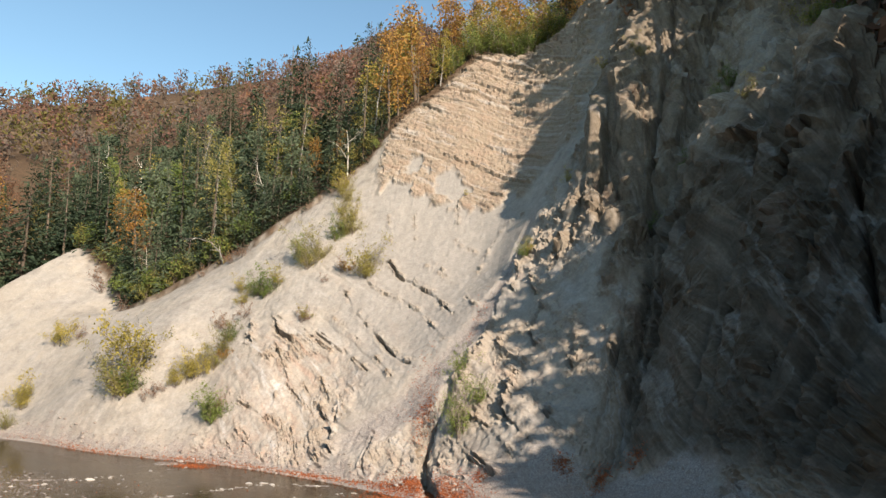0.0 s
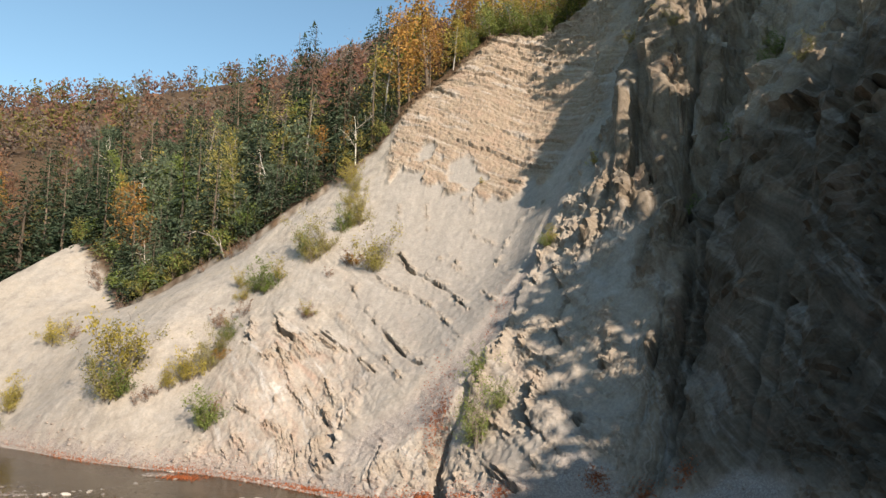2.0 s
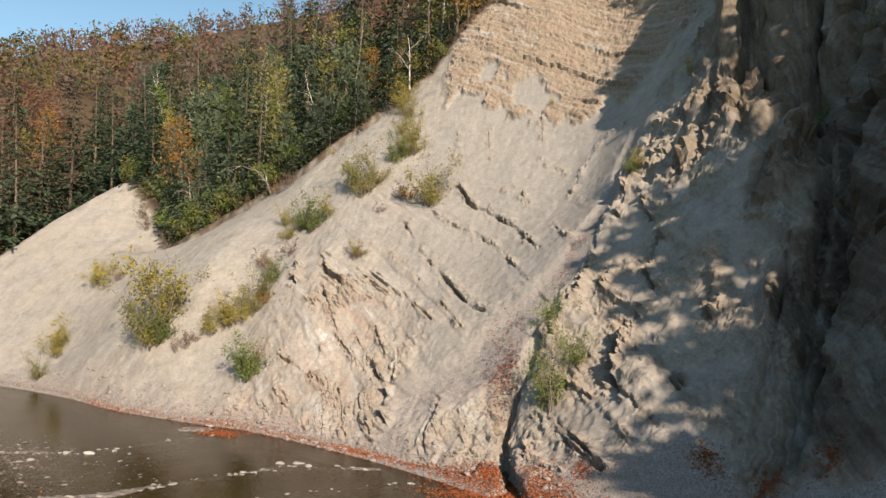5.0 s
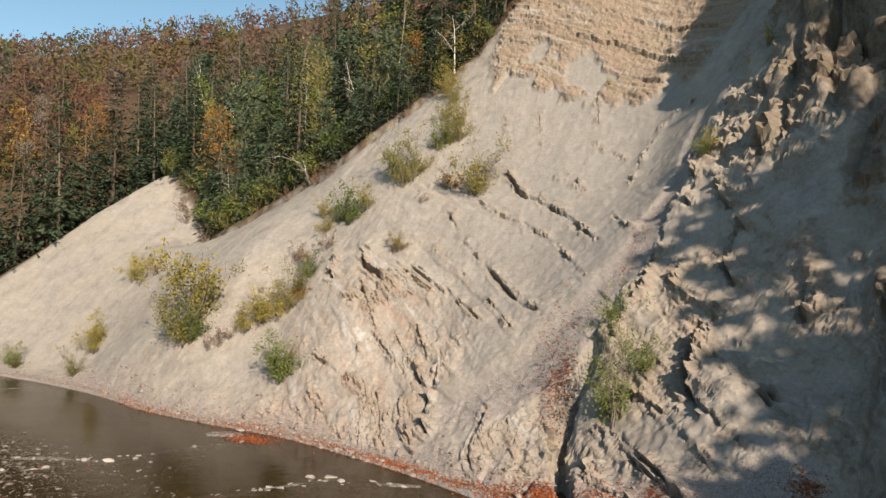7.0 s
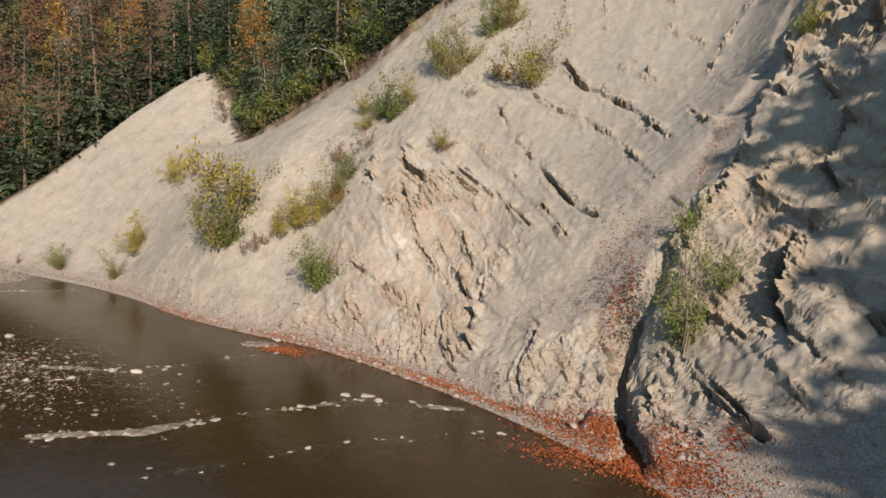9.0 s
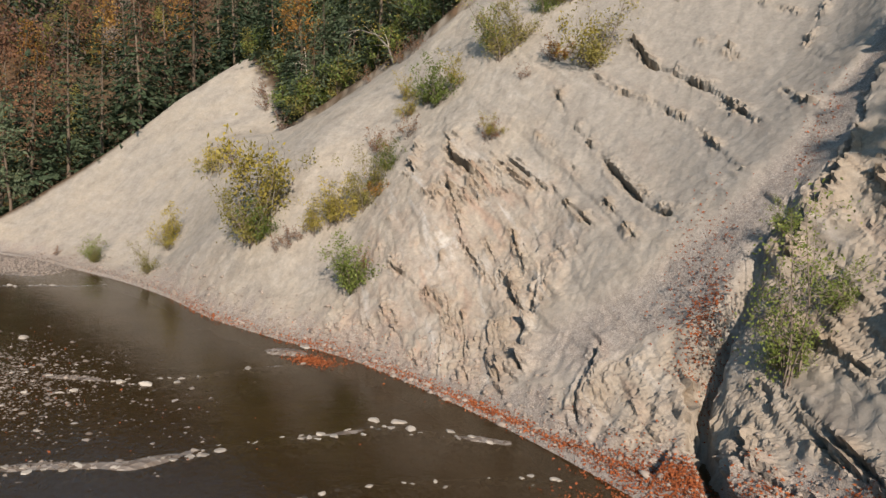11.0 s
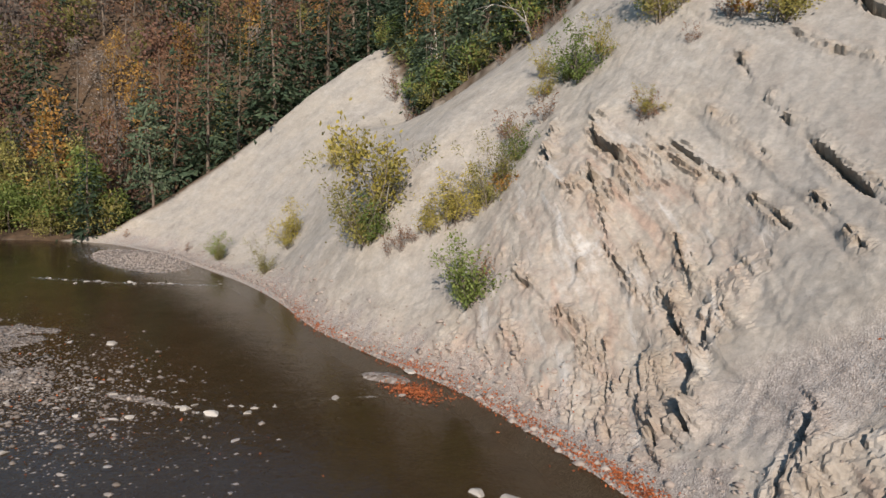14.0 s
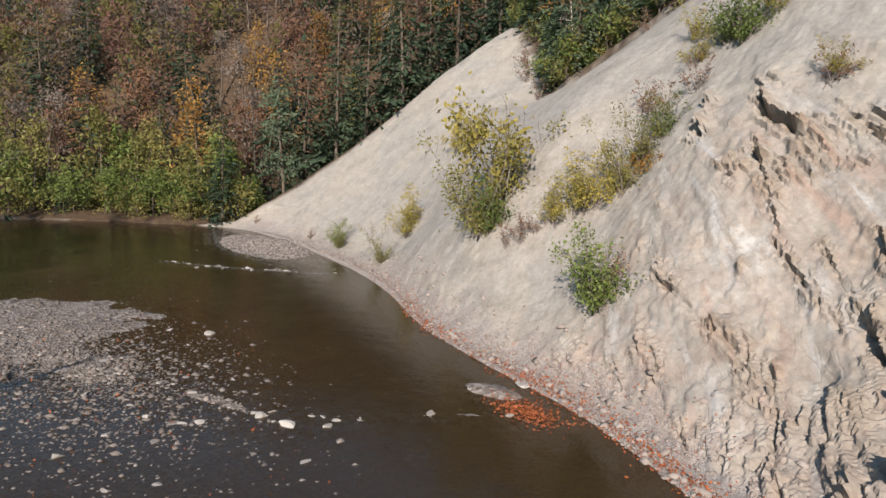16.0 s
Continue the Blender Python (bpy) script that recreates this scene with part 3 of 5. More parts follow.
crevice(0.26, 0.75, (13.45, 16.4), (13.67, 15.5), (13.87, 15.4), (14.12, 14.9), (14.32, 14.4), (14.50, 13.3), (14.72, 12.0))
crevice(0.16, 0.40, (13.20, 13.9), (13.47, 13.6), (13.80, 13.5), (14.07, 13.1), (14.30, 12.2), (14.47, 11.2), (14.70, 9.7))
crevice(0.28, 0.60, (12.92, 12.5), (13.15, 11.4), (13.42, 10.8), (13.72, 10.1), (13.90, 9.4), (14.15, 8.5), (14.30, 8.2))
crevice(0.18, 0.45, (12.55, 9.3), (12.85, 9.1), (13.20, 8.7), (13.45, 8.4), (13.70, 7.7))
crevice(0.14, 0.35, (12.42, 9.0), (12.75, 8.8), (13.02, 8.6))
crevice(0.12, 0.30, (12.75, 10.6), (13.05, 10.3), (13.27, 9.9), (13.45, 9.5))
crevice(0.15, 0.35, (13.75, 8.7), (13.95, 7.9), (14.10, 7.2))
crevice(0.40, 1.10, (11.95, 8.9), (12.07, 8.1), (12.30, 7.9))
crevice(0.35, 0.95, (11.50, 9.4), (11.67, 7.5))
crevice(0.18, 0.40, (12.12, 7.1), (12.35, 6.3), (12.52, 5.7))
crevice(0.12, 0.30, (12.27, 4.9), (12.45, 4.5))
crevice(0.16, 0.35, (12.50, 5.5), (12.77, 5.3), (13.05, 4.9))
crevice(0.14, 0.35, (12.77, 6.1), (12.92, 5.8), (13.12, 5.3))
crevice(0.40, 0.90, (13.15, 5.2), (13.25, 4.8))
crevice(0.40, 1.10, (13.47, 5.0), (13.42, 4.4), (13.47, 3.5), (13.57, 2.3))
crevice(0.25, 0.80, (14.07, 3.6), (14.12, 2.8), (14.10, 1.7), (14.15, 0.4))
crevice(0.16, 0.50, (13.37, 2.1), (13.50, 1.1))
crevice(0.22, 0.50, (11.70, 4.1), (12.05, 3.2), (12.30, 3.1), (12.62, 3.2), (12.75, 2.9))
crevice(0.20, 0.45, (12.07, 1.9), (12.35, 1.4), (12.62, 0.9))
crevice(0.14, 0.35, (12.82, 3.5), (12.92, 3.0), (13.05, 1.8))
crevice(0.20, 0.45, (15.42, 4.7), (15.60, 4.1), (15.75, 3.3), (15.95, 2.3))
crevice(0.22, 0.60, (15.12, 3.8), (15.37, 3.0), (15.65, 1.7), (15.87, 1.0))
crevice(0.18, 0.45, (15.32, 20.8), (15.10, 21.5), (14.97, 20.5), (14.87, 18.5), (14.85, 16.9))
crevice(0.45, 1.00, (15.85, 7.6), (15.77, 6.4), (15.82, 4.7), (15.90, 3.4))
crevice(0.40, 0.90, (16.32, 8.8), (16.37, 7.8), (16.37, 7.1))
crevice(0.35, 0.80, (16.12, 5.3), (16.30, 4.1), (16.40, 3.6))
crevice(0.16, 0.35, (12.97, 7.1), (13.10, 6.5), (13.20, 6.1))
crevice(0.12, 0.22, (13.15, 20.4), (13.30, 18.3))
crevice(0.12, 0.22, (13.57, 21.4), (13.70, 19.3))
crevice(0.12, 0.22, (14.22, 23.7), (14.32, 21.7))
crevice(0.12, 0.25, (14.35, 20.3), (14.50, 19.7))
crevice(0.13, 0.28, (14.17, 17.4), (14.37, 16.6))
crevice(0.40, 1.3, (15.07, 7.8), (14.98, 6.0), (14.87, 4.7), (14.78, 3.3), (14.88, 2.5), (15.12, 1.0), (15.25, 0.0))
crevice(0.28, 0.8, (15.17, 2.4), (15.20, 0.8))
crevice(0.20, 0.55, (15.15, 3.8), (15.42, 3.1), (15.70, 1.8), (15.90, 1.0))
crevice(0.15, 0.40, (15.40, 4.8), (15.75, 3.2), (16.05, 1.8))
crevice(0.40, 1.10, (15.77, 7.3), (15.74, 6.2), (15.77, 5.0), (15.85, 4.2), (16.05, 3.1))
crevice(0.35, 0.90, (16.12, 5.5), (16.30, 4.4))
crevice(0.35, 0.90, (13.42, 3.7), (13.45, 4.2), (13.52, 4.8))
crevice(0.45, 1.3, (17.22, 23.7), (17.17, 19.7), (17.30, 11.4), (17.27, 9.8), (17.12, 8.7), (17.0, 7.8), (16.9, 5.9))
crevice(0.45, 1.3, (18.10, 12.5), (18.02, 9.9), (17.82, 8.1), (17.7, 6.0))
crevice(0.50, 1.8, (18.6, 7.1), (18.45, 8.4), (18.3, 9.6))
crevice(0.10, 0.25, (14.04, 17.1), (14.30, 16.6), (14.54, 15.8))
crevice(0.10, 0.22, (14.50, 19.7), (14.74, 19.3))
crevice(0.14, 0.35, (14.73, 14.6), (14.96, 12.5), (15.07, 12.0))
crevice(0.30, 0.75, (15.41, 13.4), (15.36, 12.3), (15.31, 11.8), (15.33, 10.4), (15.27, 8.7), (15.21, 7.8), (15.14, 6.5))
crevice(0.30, 0.70, (15.41, 15.9), (15.52, 13.6), (15.48, 12.5))
crevice(0.22, 0.55, (15.66, 13.2), (15.74, 12.0), (15.84, 11.2), (15.93, 10.4))
crevice(0.32, 0.80, (15.90, 10.4), (15.84, 9.4), (15.95, 8.6))
crevice(0.18, 0.45, (15.47, 8.9), (15.56, 8.1), (15.64, 8.1))
crevice(0.20, 0.50, (15.98, 5.4), (16.10, 5.0))
crevice(0.18, 0.45, (15.98, 3.1), (16.15, 2.7))
crevice(0.22, 0.55, (15.07, 3.2), (15.21, 2.7), (15.27, 1.2), (15.56, 0.8))
crevice(0.12, 0.35, (13.04, 2.7), (13.09, 1.9), (13.06, 1.6), (13.17, 1.4))
crevice(0.12, 0.28, (11.97, 2.4), (12.19, 1.9), (12.34, 1.6))

cluster = smooth(0.45, 0.58, fbm(X * 0.34 + 9, Y * 0.34, Z * 0.34, 3, 171))
banded = smooth(0.46, 0.58, vnoise(strata * 0.55, along * 0.07, 3.5, 177))
small, blocky, slabs, massive = (np.zeros_like(X) for _ in range(4))
S_full, A_full = strata, along
strata, along = S_full[on], A_full[on]
small[on], blocky[on] = courses(0.17, 0.40, 401, 0.55), courses(0.40, 0.85, 411, 0.5)
slabs[on], massive[on] = courses(0.8, 1.5, 421, 0.45), courses(1.9, 3.2, 431, 0.5)
strata, along = S_full, A_full
move = ledges * (0.08 * beds(2.1, 11, 4.5, 0.5, 0.66) + 0.02 * beds(0.7, 21, 2.5, 0.55, 0.7) + 0.02 * chips + 0.03 * plates)
worn = cluster * smooth(0.35, 0.55, banded + 0.5 * outcrop)
move = move + fold * ((0.05 + 0.10 * outcrop) * plates + (0.02 + 0.04 * worn) * chips + worn * (0.20 * blocky + 0.10 * small) + 0.03 * small)
move = move + BAND * smooth(17.0, 16.6, U) * (1 - boss) * (0.20 * blocky + 0.10 * small + 0.10 * chips)
rubble = smooth(31, 34, D + 6 * wob + 0.5 * (15 - U)) * smooth(13.2, 13.9, U) + 0.5 * smooth(13.6, 13.1, U)
ragged_boss = smooth(0.40, 0.60, fbm(X * 0.16 + 4, Y * 0.16, Z * 0.22, 3, 181))
move = move + boss * (0.25 * smooth(9, 0, D - boss_d) + (0.12 + 0.2 * ragged_boss) * beds(2.4, 41, 9.0, 0.35, 0.55) + (0.05 + 0.10 * ragged_boss) * beds(0.9, 47, 7.0, 0.40, 0.6) + rubble * (0.10 * massive + 0.14 * slabs) + (0.05 + 0.07 * rubble) * blocky + 0.05 * small + (0.35 + 0.3 * rubble) * (rough - 0.5) + (0.05 + 0.2 * rubble * outcrop) * plates + (0.03 + 0.05 * rubble) * chips)
upper = smooth(9, 14, D)
move = move + rib * (1 - fan) * ((0.25 + 0.2 * upper) * (rough - 0.5) + (0.05 + (0.08 + 0.14 * upper) * outcrop) * crags + (0.05 + (0.06 + 0.20 * upper) * outcrop) * plates + (0.02 + 0.05 * outcrop) * chips + worn * (0.10 * blocky + 0.05 * small) + 0.10 * upper * slabs * outcrop)
gash = np.abs(fbm(U * 2.6, D * 0.04, 4.5, 3, 91) - 0.5)
talus = 1 - 0.85 * smooth(9.5, 6.5, D + 5 * wob) * smooth(18.0, 17.6, U + 0.8 * wob)
move = move + wall * (1 - fan) * ((1.1 * talus * steep_rills - 0.8 * np.exp(-((gash / 0.05) ** 2)) + 0.5) * smooth(1, 6, D) + (0.5 + 0.6 * upper) * (rough - 0.5) + talus * ((0.15 + 0.45 * outcrop) * crags + (0.12 + 0.25 * outcrop) * plates + 0.06 * chips + 0.06 * small))
move = move + foot * (0.42 * (fbm(U * 9, D * 0.35, 2.5, 3, 93) - 0.5) + 0.04 * beds(0.8, 57, 2.0, 0.45, 0.65) + 0.05 * plates + 0.02 * chips + worn * (0.04 * blocky + 0.03 * small))
quiet = (1 - np.clip(ledges + fold + boss + rib + wall, 0, 1))
move = move + quiet * (0.11 * (rough - 0.5) + 0.04 * (fbm(X * 2.2, Y * 2.2, Z * 1.2, 3, 97) - 0.5) + 0.35 * (fbm(X * 0.25, Z * 0.12, 7.5, 4, 95) - 0.5) * smooth_soil)
move = move + 0.10 * (fbm(X * 3.1, Y * 3.1, Z * 3.1, 3, 99) - 0.5) * (1 + boss + rib + wall)
move = move * smooth(-0.2, 1.4, D) * smooth(56, 40, D)


edge_d = np.interp(U, (4.6, 5.6, 6.4, 7.0, 7.5, 8.2, 8.8, 9.3, 10, 10.6, 11.3, 12, 12.5, 13.3, 14, 15, 17, 18.3, 18.8, 22),
                   (-0.6, 19, 23.5, 21.5, 19.5, 15.5, 14.5, 17, 19.5, 19, 21, 24, 27.5, 33, 37, 42, 46, 40, 4, 1))
rim = smooth(-0.25, 0.15, D - edge_d + 1.5 * wob) * smooth(3.0, 0.3, D - edge_d) * smooth(7.0, 7.4, U) * smooth(12.4, 11.8, U)
P = np.stack((X, Y, Z), -1) + N * (move + TRENCH)[..., None]
P[..., 2] += 0.55 * rim
rockiness = np.clip(boss + rib * (1 - fan) * (0.12 + 0.3 * outcrop + 0.2 * worn) + wall * (1 - fan) * (1 - 0.55 * smooth(16.95, 17.3, U) * smooth(9, 14, D)) + fold * (0.06 + 0.22 * worn) + 0.5 * ledges * smooth(0.1, 0.5, np.abs(move) * 2) + 0.8 * smooth(0.12, 0.5, -TRENCH) + 0.35 * BAND, 0, 1)
screeness = np.clip(chute + fan + 0.9 * smooth(1.7, 0.9, D + 2.0 * wobf) * smooth(4.6, 5.4, U) + 0.4 * foot * smooth(0.05, -0.1, wob), 0, 1)
redness = np.clip(0.25 * fold + 0.30 * boss + 0.25 * smooth(3, 0.5, D), 0, 1)
paleness = np.clip(0.9 * spot(12.40, 4.9, 0.16, 1.1) * smooth(0.35, 0.6, rough), 0, 1)
ridge_q = ((X + 76) * 25 - (Y - 49) * 15) / 29.15
forest = np.clip(np.maximum(smooth(-1.1, 0.5, D - edge_d + 2.2 * wob + 1.6 * wobf), smooth(0.2, -0.8, ridge_q) * (U < 8) * smooth(0.5, 1.5, D)), 0, 1)
# one mask darkens the lower wall and tower flank, standing in for shade
cliff = grid_mesh("cliff", P[..., 0], P[..., 1], P[..., 2], M_CLIFF,
                  (("rock", rockiness), ("scree", screeness), ("red", redness), ("pale", paleness), ("strata", strata), ("forest", forest), ("wall_shade", np.maximum(smooth(16.62, 16.95, U + 0.6 * wob) * smooth(15, 9, D + 12 * wob) * smooth(1.5, 3.0, D), 0.5 * wall * smooth(17.2, 16.9, U)) * (0.8 + 0.2 * talus)), ("bedded", np.clip(fold + 0.6 * boss + 0.4 * rib * (1 - fan) + 0.2 * ledges + 0.3 * foot, 0, 1)), ("marl", 0.75 * smooth(12.4, 13.1, U + 0.8 * wob) * smooth(15.4, 15.0, U) * smooth(7.5, 10.5, D + 5 * wob) * (1 - boss)), ("along", along), ("across", U * 6.5), ("upslope", D * 1.4)), np.clip(boss + wall * talus * outcrop + worn * (fold + rib) + 0.6 * rib * outcrop + BAND + smooth(0.05, 0.15, np.abs(TRENCH)), 0, 1).ravel())
tagged(cliff, "pale grey-beige eroded flysch cliff with tilted beds", "cliff", kind="structure")
COARSE = np.concatenate((P[::4, ::4].reshape(-1, 3), P[::2, -45:].reshape(-1, 3)))


def ground(x, y):
    return float(COARSE[np.argmin((COARSE[:, 0] - x) ** 2 + (COARSE[:, 1] - y) ** 2), 2])


# ---- river ----
def ellipse(x, y, cx, cy, rx, ry, turn):
    c, s = math.cos(radians(turn)), math.sin(radians(turn))
    a, b = (x - cx) * c + (y - cy) * s, -(x - cx) * s + (y - cy) * c
    return 1 - np.sqrt((a / rx) ** 2 + (b / ry) ** 2)


def streak(x, y, width, *line):
    best = np.full(x.shape, 1e9)
    for (ax, ay), (bx, by) in zip(line[:-1], line[1:]):
        t = np.clip(((x - ax) * (bx - ax) + (y - ay) * (by - ay)) / ((bx - ax) ** 2 + (by - ay) ** 2), 0, 1)
        best = np.minimum(best, np.hypot(x - ax - t * (bx - ax), y - ay - t * (by - ay)))
    return np.exp(-((best / width) ** 2))


RIFFLE_FAR = ((-56, 38.5), (-51, 42), (-46.8, 46.2))
RIFFLE_MID = ((-31, 31.5), (-25.5, 33.6), (-24.5, 36.5), (-22.5, 39.5))
RIFFLE_NEAR = ((-22, 26.6), (-19.5, 28.5), (-18.2, 31), (-14.8, 35.4), (-11, 36.4))
RIFFLE_LAST = ((-17, 25.5), (-15.4, 27.6), (-13.0, 31.3), (-10.0, 34.0), (-8, 35))


def bed_height(x, y):
    n = fbm(x * 0.35, y * 0.35, 0.5, 4, 120) - 0.5
    z = -0.55 + 0.35 * n
    ragged = 0.9 * (fbm(x * 0.25, y * 0.25, 2.5, 5, 124, 0.6) - 0.5)
    bar = np.maximum(ellipse(x, y, -41.5, 26.0, 12, 7.8, 16), ellipse(x, y, -50, 16.5, 22, 10, 4)) + ragged
    z = np.maximum(z, -0.5 + 0.66 * smooth(-0.45, 0.50, bar + 0.5 * ragged) + 0.22 * n)
    shoal = ellipse(x, y, -32, 29.0, 13, 6.0, 16) + 1.2 * ragged
    pits = fbm(x * 1.1, y * 1.1, 5.5, 3, 126) - 0.5
    z = np.maximum(z, -0.5 + 0.34 * smooth(-0.35, 0.35, shoal) + 0.22 * n + 0.34 * pits)
    z = np.maximum(z, -0.5 + 0.57 * smooth(-0.3, 0.4, ellipse(x, y, -61, 47.8, 10, 4.4, -8)) + 0.16 * n)
    z = np.maximum(z, -0.5 + 0.62 * smooth(-0.4, 0.5, ellipse(x, y, -24.3, 40.6, 1.5, 0.8, 15)) + 0.1 * n)
    for line, top, width in ((RIFFLE_FAR, 0.50, 1.0), (RIFFLE_MID, 0.46, 0.9), (RIFFLE_NEAR, 0.52, 1.0), (RIFFLE_LAST, 0.44, 0.9)):
        z = np.maximum(z, -0.5 + top * streak(x, y, width, *line) + 0.3 * n)
    # south bank, carried on out of view as an added slope that blocks low sky
    south = 12 + 0.10 * x + 3 * np.sin(x * 0.09)
    z = np.maximum(z, np.clip((south - y) * 0.24, -0.5, 34) + 0.2 * n)
    return z


gx, gy = np.meshgrid(spacing((-300, -80, 8), (-80, -10, 0.36), (-10, 40, 1.0), (40, 80, 8)), spacing((-160, 0, 8), (0, 18, 1.0), (18, 56, 0.36)), indexing="ij")
gz = bed_height(gx, gy)
bed = grid_mesh("riverbed", gx, gy, gz, M_BED, (("gravel", smooth(-0.32, -0.02, gz + 0.25 * (fbm(gx, gy, 1.5, 3, 130) - 0.5))),))
tagged(bed, "brown muddy and stony river bed with a grey gravel bar", "riverbed", kind="structure")
wx, wy = np.meshgrid(spacing((-300, -80, 10), (-80, 4, 0.36), (4, 60, 8)), spacing((-160, 16, 8), (16, 54, 0.36)), indexing="ij")


broken = smooth(0.50, 0.62, fbm(wx * 0.5, wy * 0.5, 3.5, 3, 145))
foam = 0.9 * streak(wx, wy, 0.35, *RIFFLE_FAR) + broken * (0.3 * streak(wx, wy, 0.22, *RIFFLE_MID) + 0.3 * streak(wx, wy, 0.26, *RIFFLE_NEAR) + 0.2 * streak(wx, wy, 0.25, *RIFFLE_LAST))
foam = foam + 0.7 * smooth(-0.2, 0.3, ellipse(wx, wy, -62, 46.5, 10, 2.5, -8))
water = grid_mesh("water", wx, wy, wx * 0 + 0.01 * foam * (fbm(wx * 2, wy * 2, 0, 3, 140)), M_WATER, (("foam", np.clip(foam, 0, 1)),))
tagged(water, "shallow dark brown river water with small riffles", "water", kind="structure")

# ---- plants: shapes ----
class Shape:
    """Triangles and quads gathered in arrays."""

    def __init__(self):
        self.v, self.f, self.n = [], [], 0

    def add(self, verts, faces):
        self.v.append(np.asarray(verts, float).reshape(-1, 3))
        self.f.append(np.asarray(faces, np.int64) + self.n)
        self.n += len(self.v[-1])

    def tube(self, points, radii, sides=5):
        points = np.asarray(points, float)
        rings = []
        for i, p in enumerate(points):
            t = points[min(i + 1, len(points) - 1)] - points[max(i - 1, 0)]
            t = t / max(np.linalg.norm(t), 1e-6)
            a = np.cross(t, (0.31, 0.95, 0.1) if abs(t[2]) > 0.9 else (0, 0, 1))
            a = a / np.linalg.norm(a)
            b = np.cross(t, a)
            ang = np.arange(sides) * 2 * math.pi / sides
            rings.append(p + radii[i] * (np.cos(ang)[:, None] * a + np.sin(ang)[:, None] * b))
        faces = [(i * sides + k, i * sides + (k + 1) % sides, (i + 1) * sides + (k + 1) % sides, (i + 1) * sides + k)
                 for i in range(len(points) - 1) for k in range(sides)]
        self.add(np.concatenate(rings), faces)

    def leaves(self, centres, size, rng, flat=0.0, narrow=0.55):
        """A four-cornered leaf or leaf spray at each centre, turned at random."""
        n = len(centres)
        if not n:
            return
        a = rng.normal(size=(n, 3))
        a[:, 2] *= 1 - flat
        a /= np.linalg.norm(a, axis=1, keepdims=True)
        b = np.cross(a, rng.normal(size=(n, 3)))
        b /= np.linalg.norm(b, axis=1, keepdims=True)
        s = (size * rng.uniform(0.6, 1.4, n))[:, None]
        c = np.asarray(centres)
        quad = np.stack((c - a * s, c + b * s * narrow, c + a * s, c - b * s * narrow), 1)
        self.add(quad, np.arange(4 * n).reshape(n, 4))

    def mesh(self, name, mat, smooth_faces=False):
        me = bpy.data.meshes.new(name)
        verts = np.concatenate(self.v)
        sizes = np.concatenate([np.full(len(f), f.shape[1]) for f in self.f])
        loops = np.concatenate([f.ravel() for f in self.f])
        me.vertices.add(len(verts))
        me.vertices.foreach_set("co", verts.ravel())
        me.loops.add(len(loops))
        me.loops.foreach_set("vertex_index", loops)
        me.polygons.add(len(sizes))
        me.polygons.foreach_set("loop_start", np.concatenate(((0,), np.cumsum(sizes)[:-1])))
        me.update(calc_edges=True)
        me.materials.append(mat)
        if smooth_faces:
            me.polygons.foreach_set("use_smooth", np.ones(len(me.polygons), bool))
        return me


def part(name, shape, mat, parent, label=""):
    ob = new(name, shape.mesh(name, mat, name in ("trunk", "stem", "limb")))
    ob.parent = parent
    if label:
        ob["label"] = label
    if name in ("branchwork", "crown", "foliage"):
        ob["kind"] = "stuff"
    return ob


def bend(start, direction, length, steps, rng, sag=0.0, wander=0.15):
    pts = [np.array(start, float)]
    d = np.array(direction, float)
    for _ in range(steps):
        d = d + rng.normal(0, wander, 3) + np.array((0, 0, -sag))
        d = d / np.linalg.norm(d)
        pts.append(pts[-1] + d * length / steps)
    return np.array(pts)


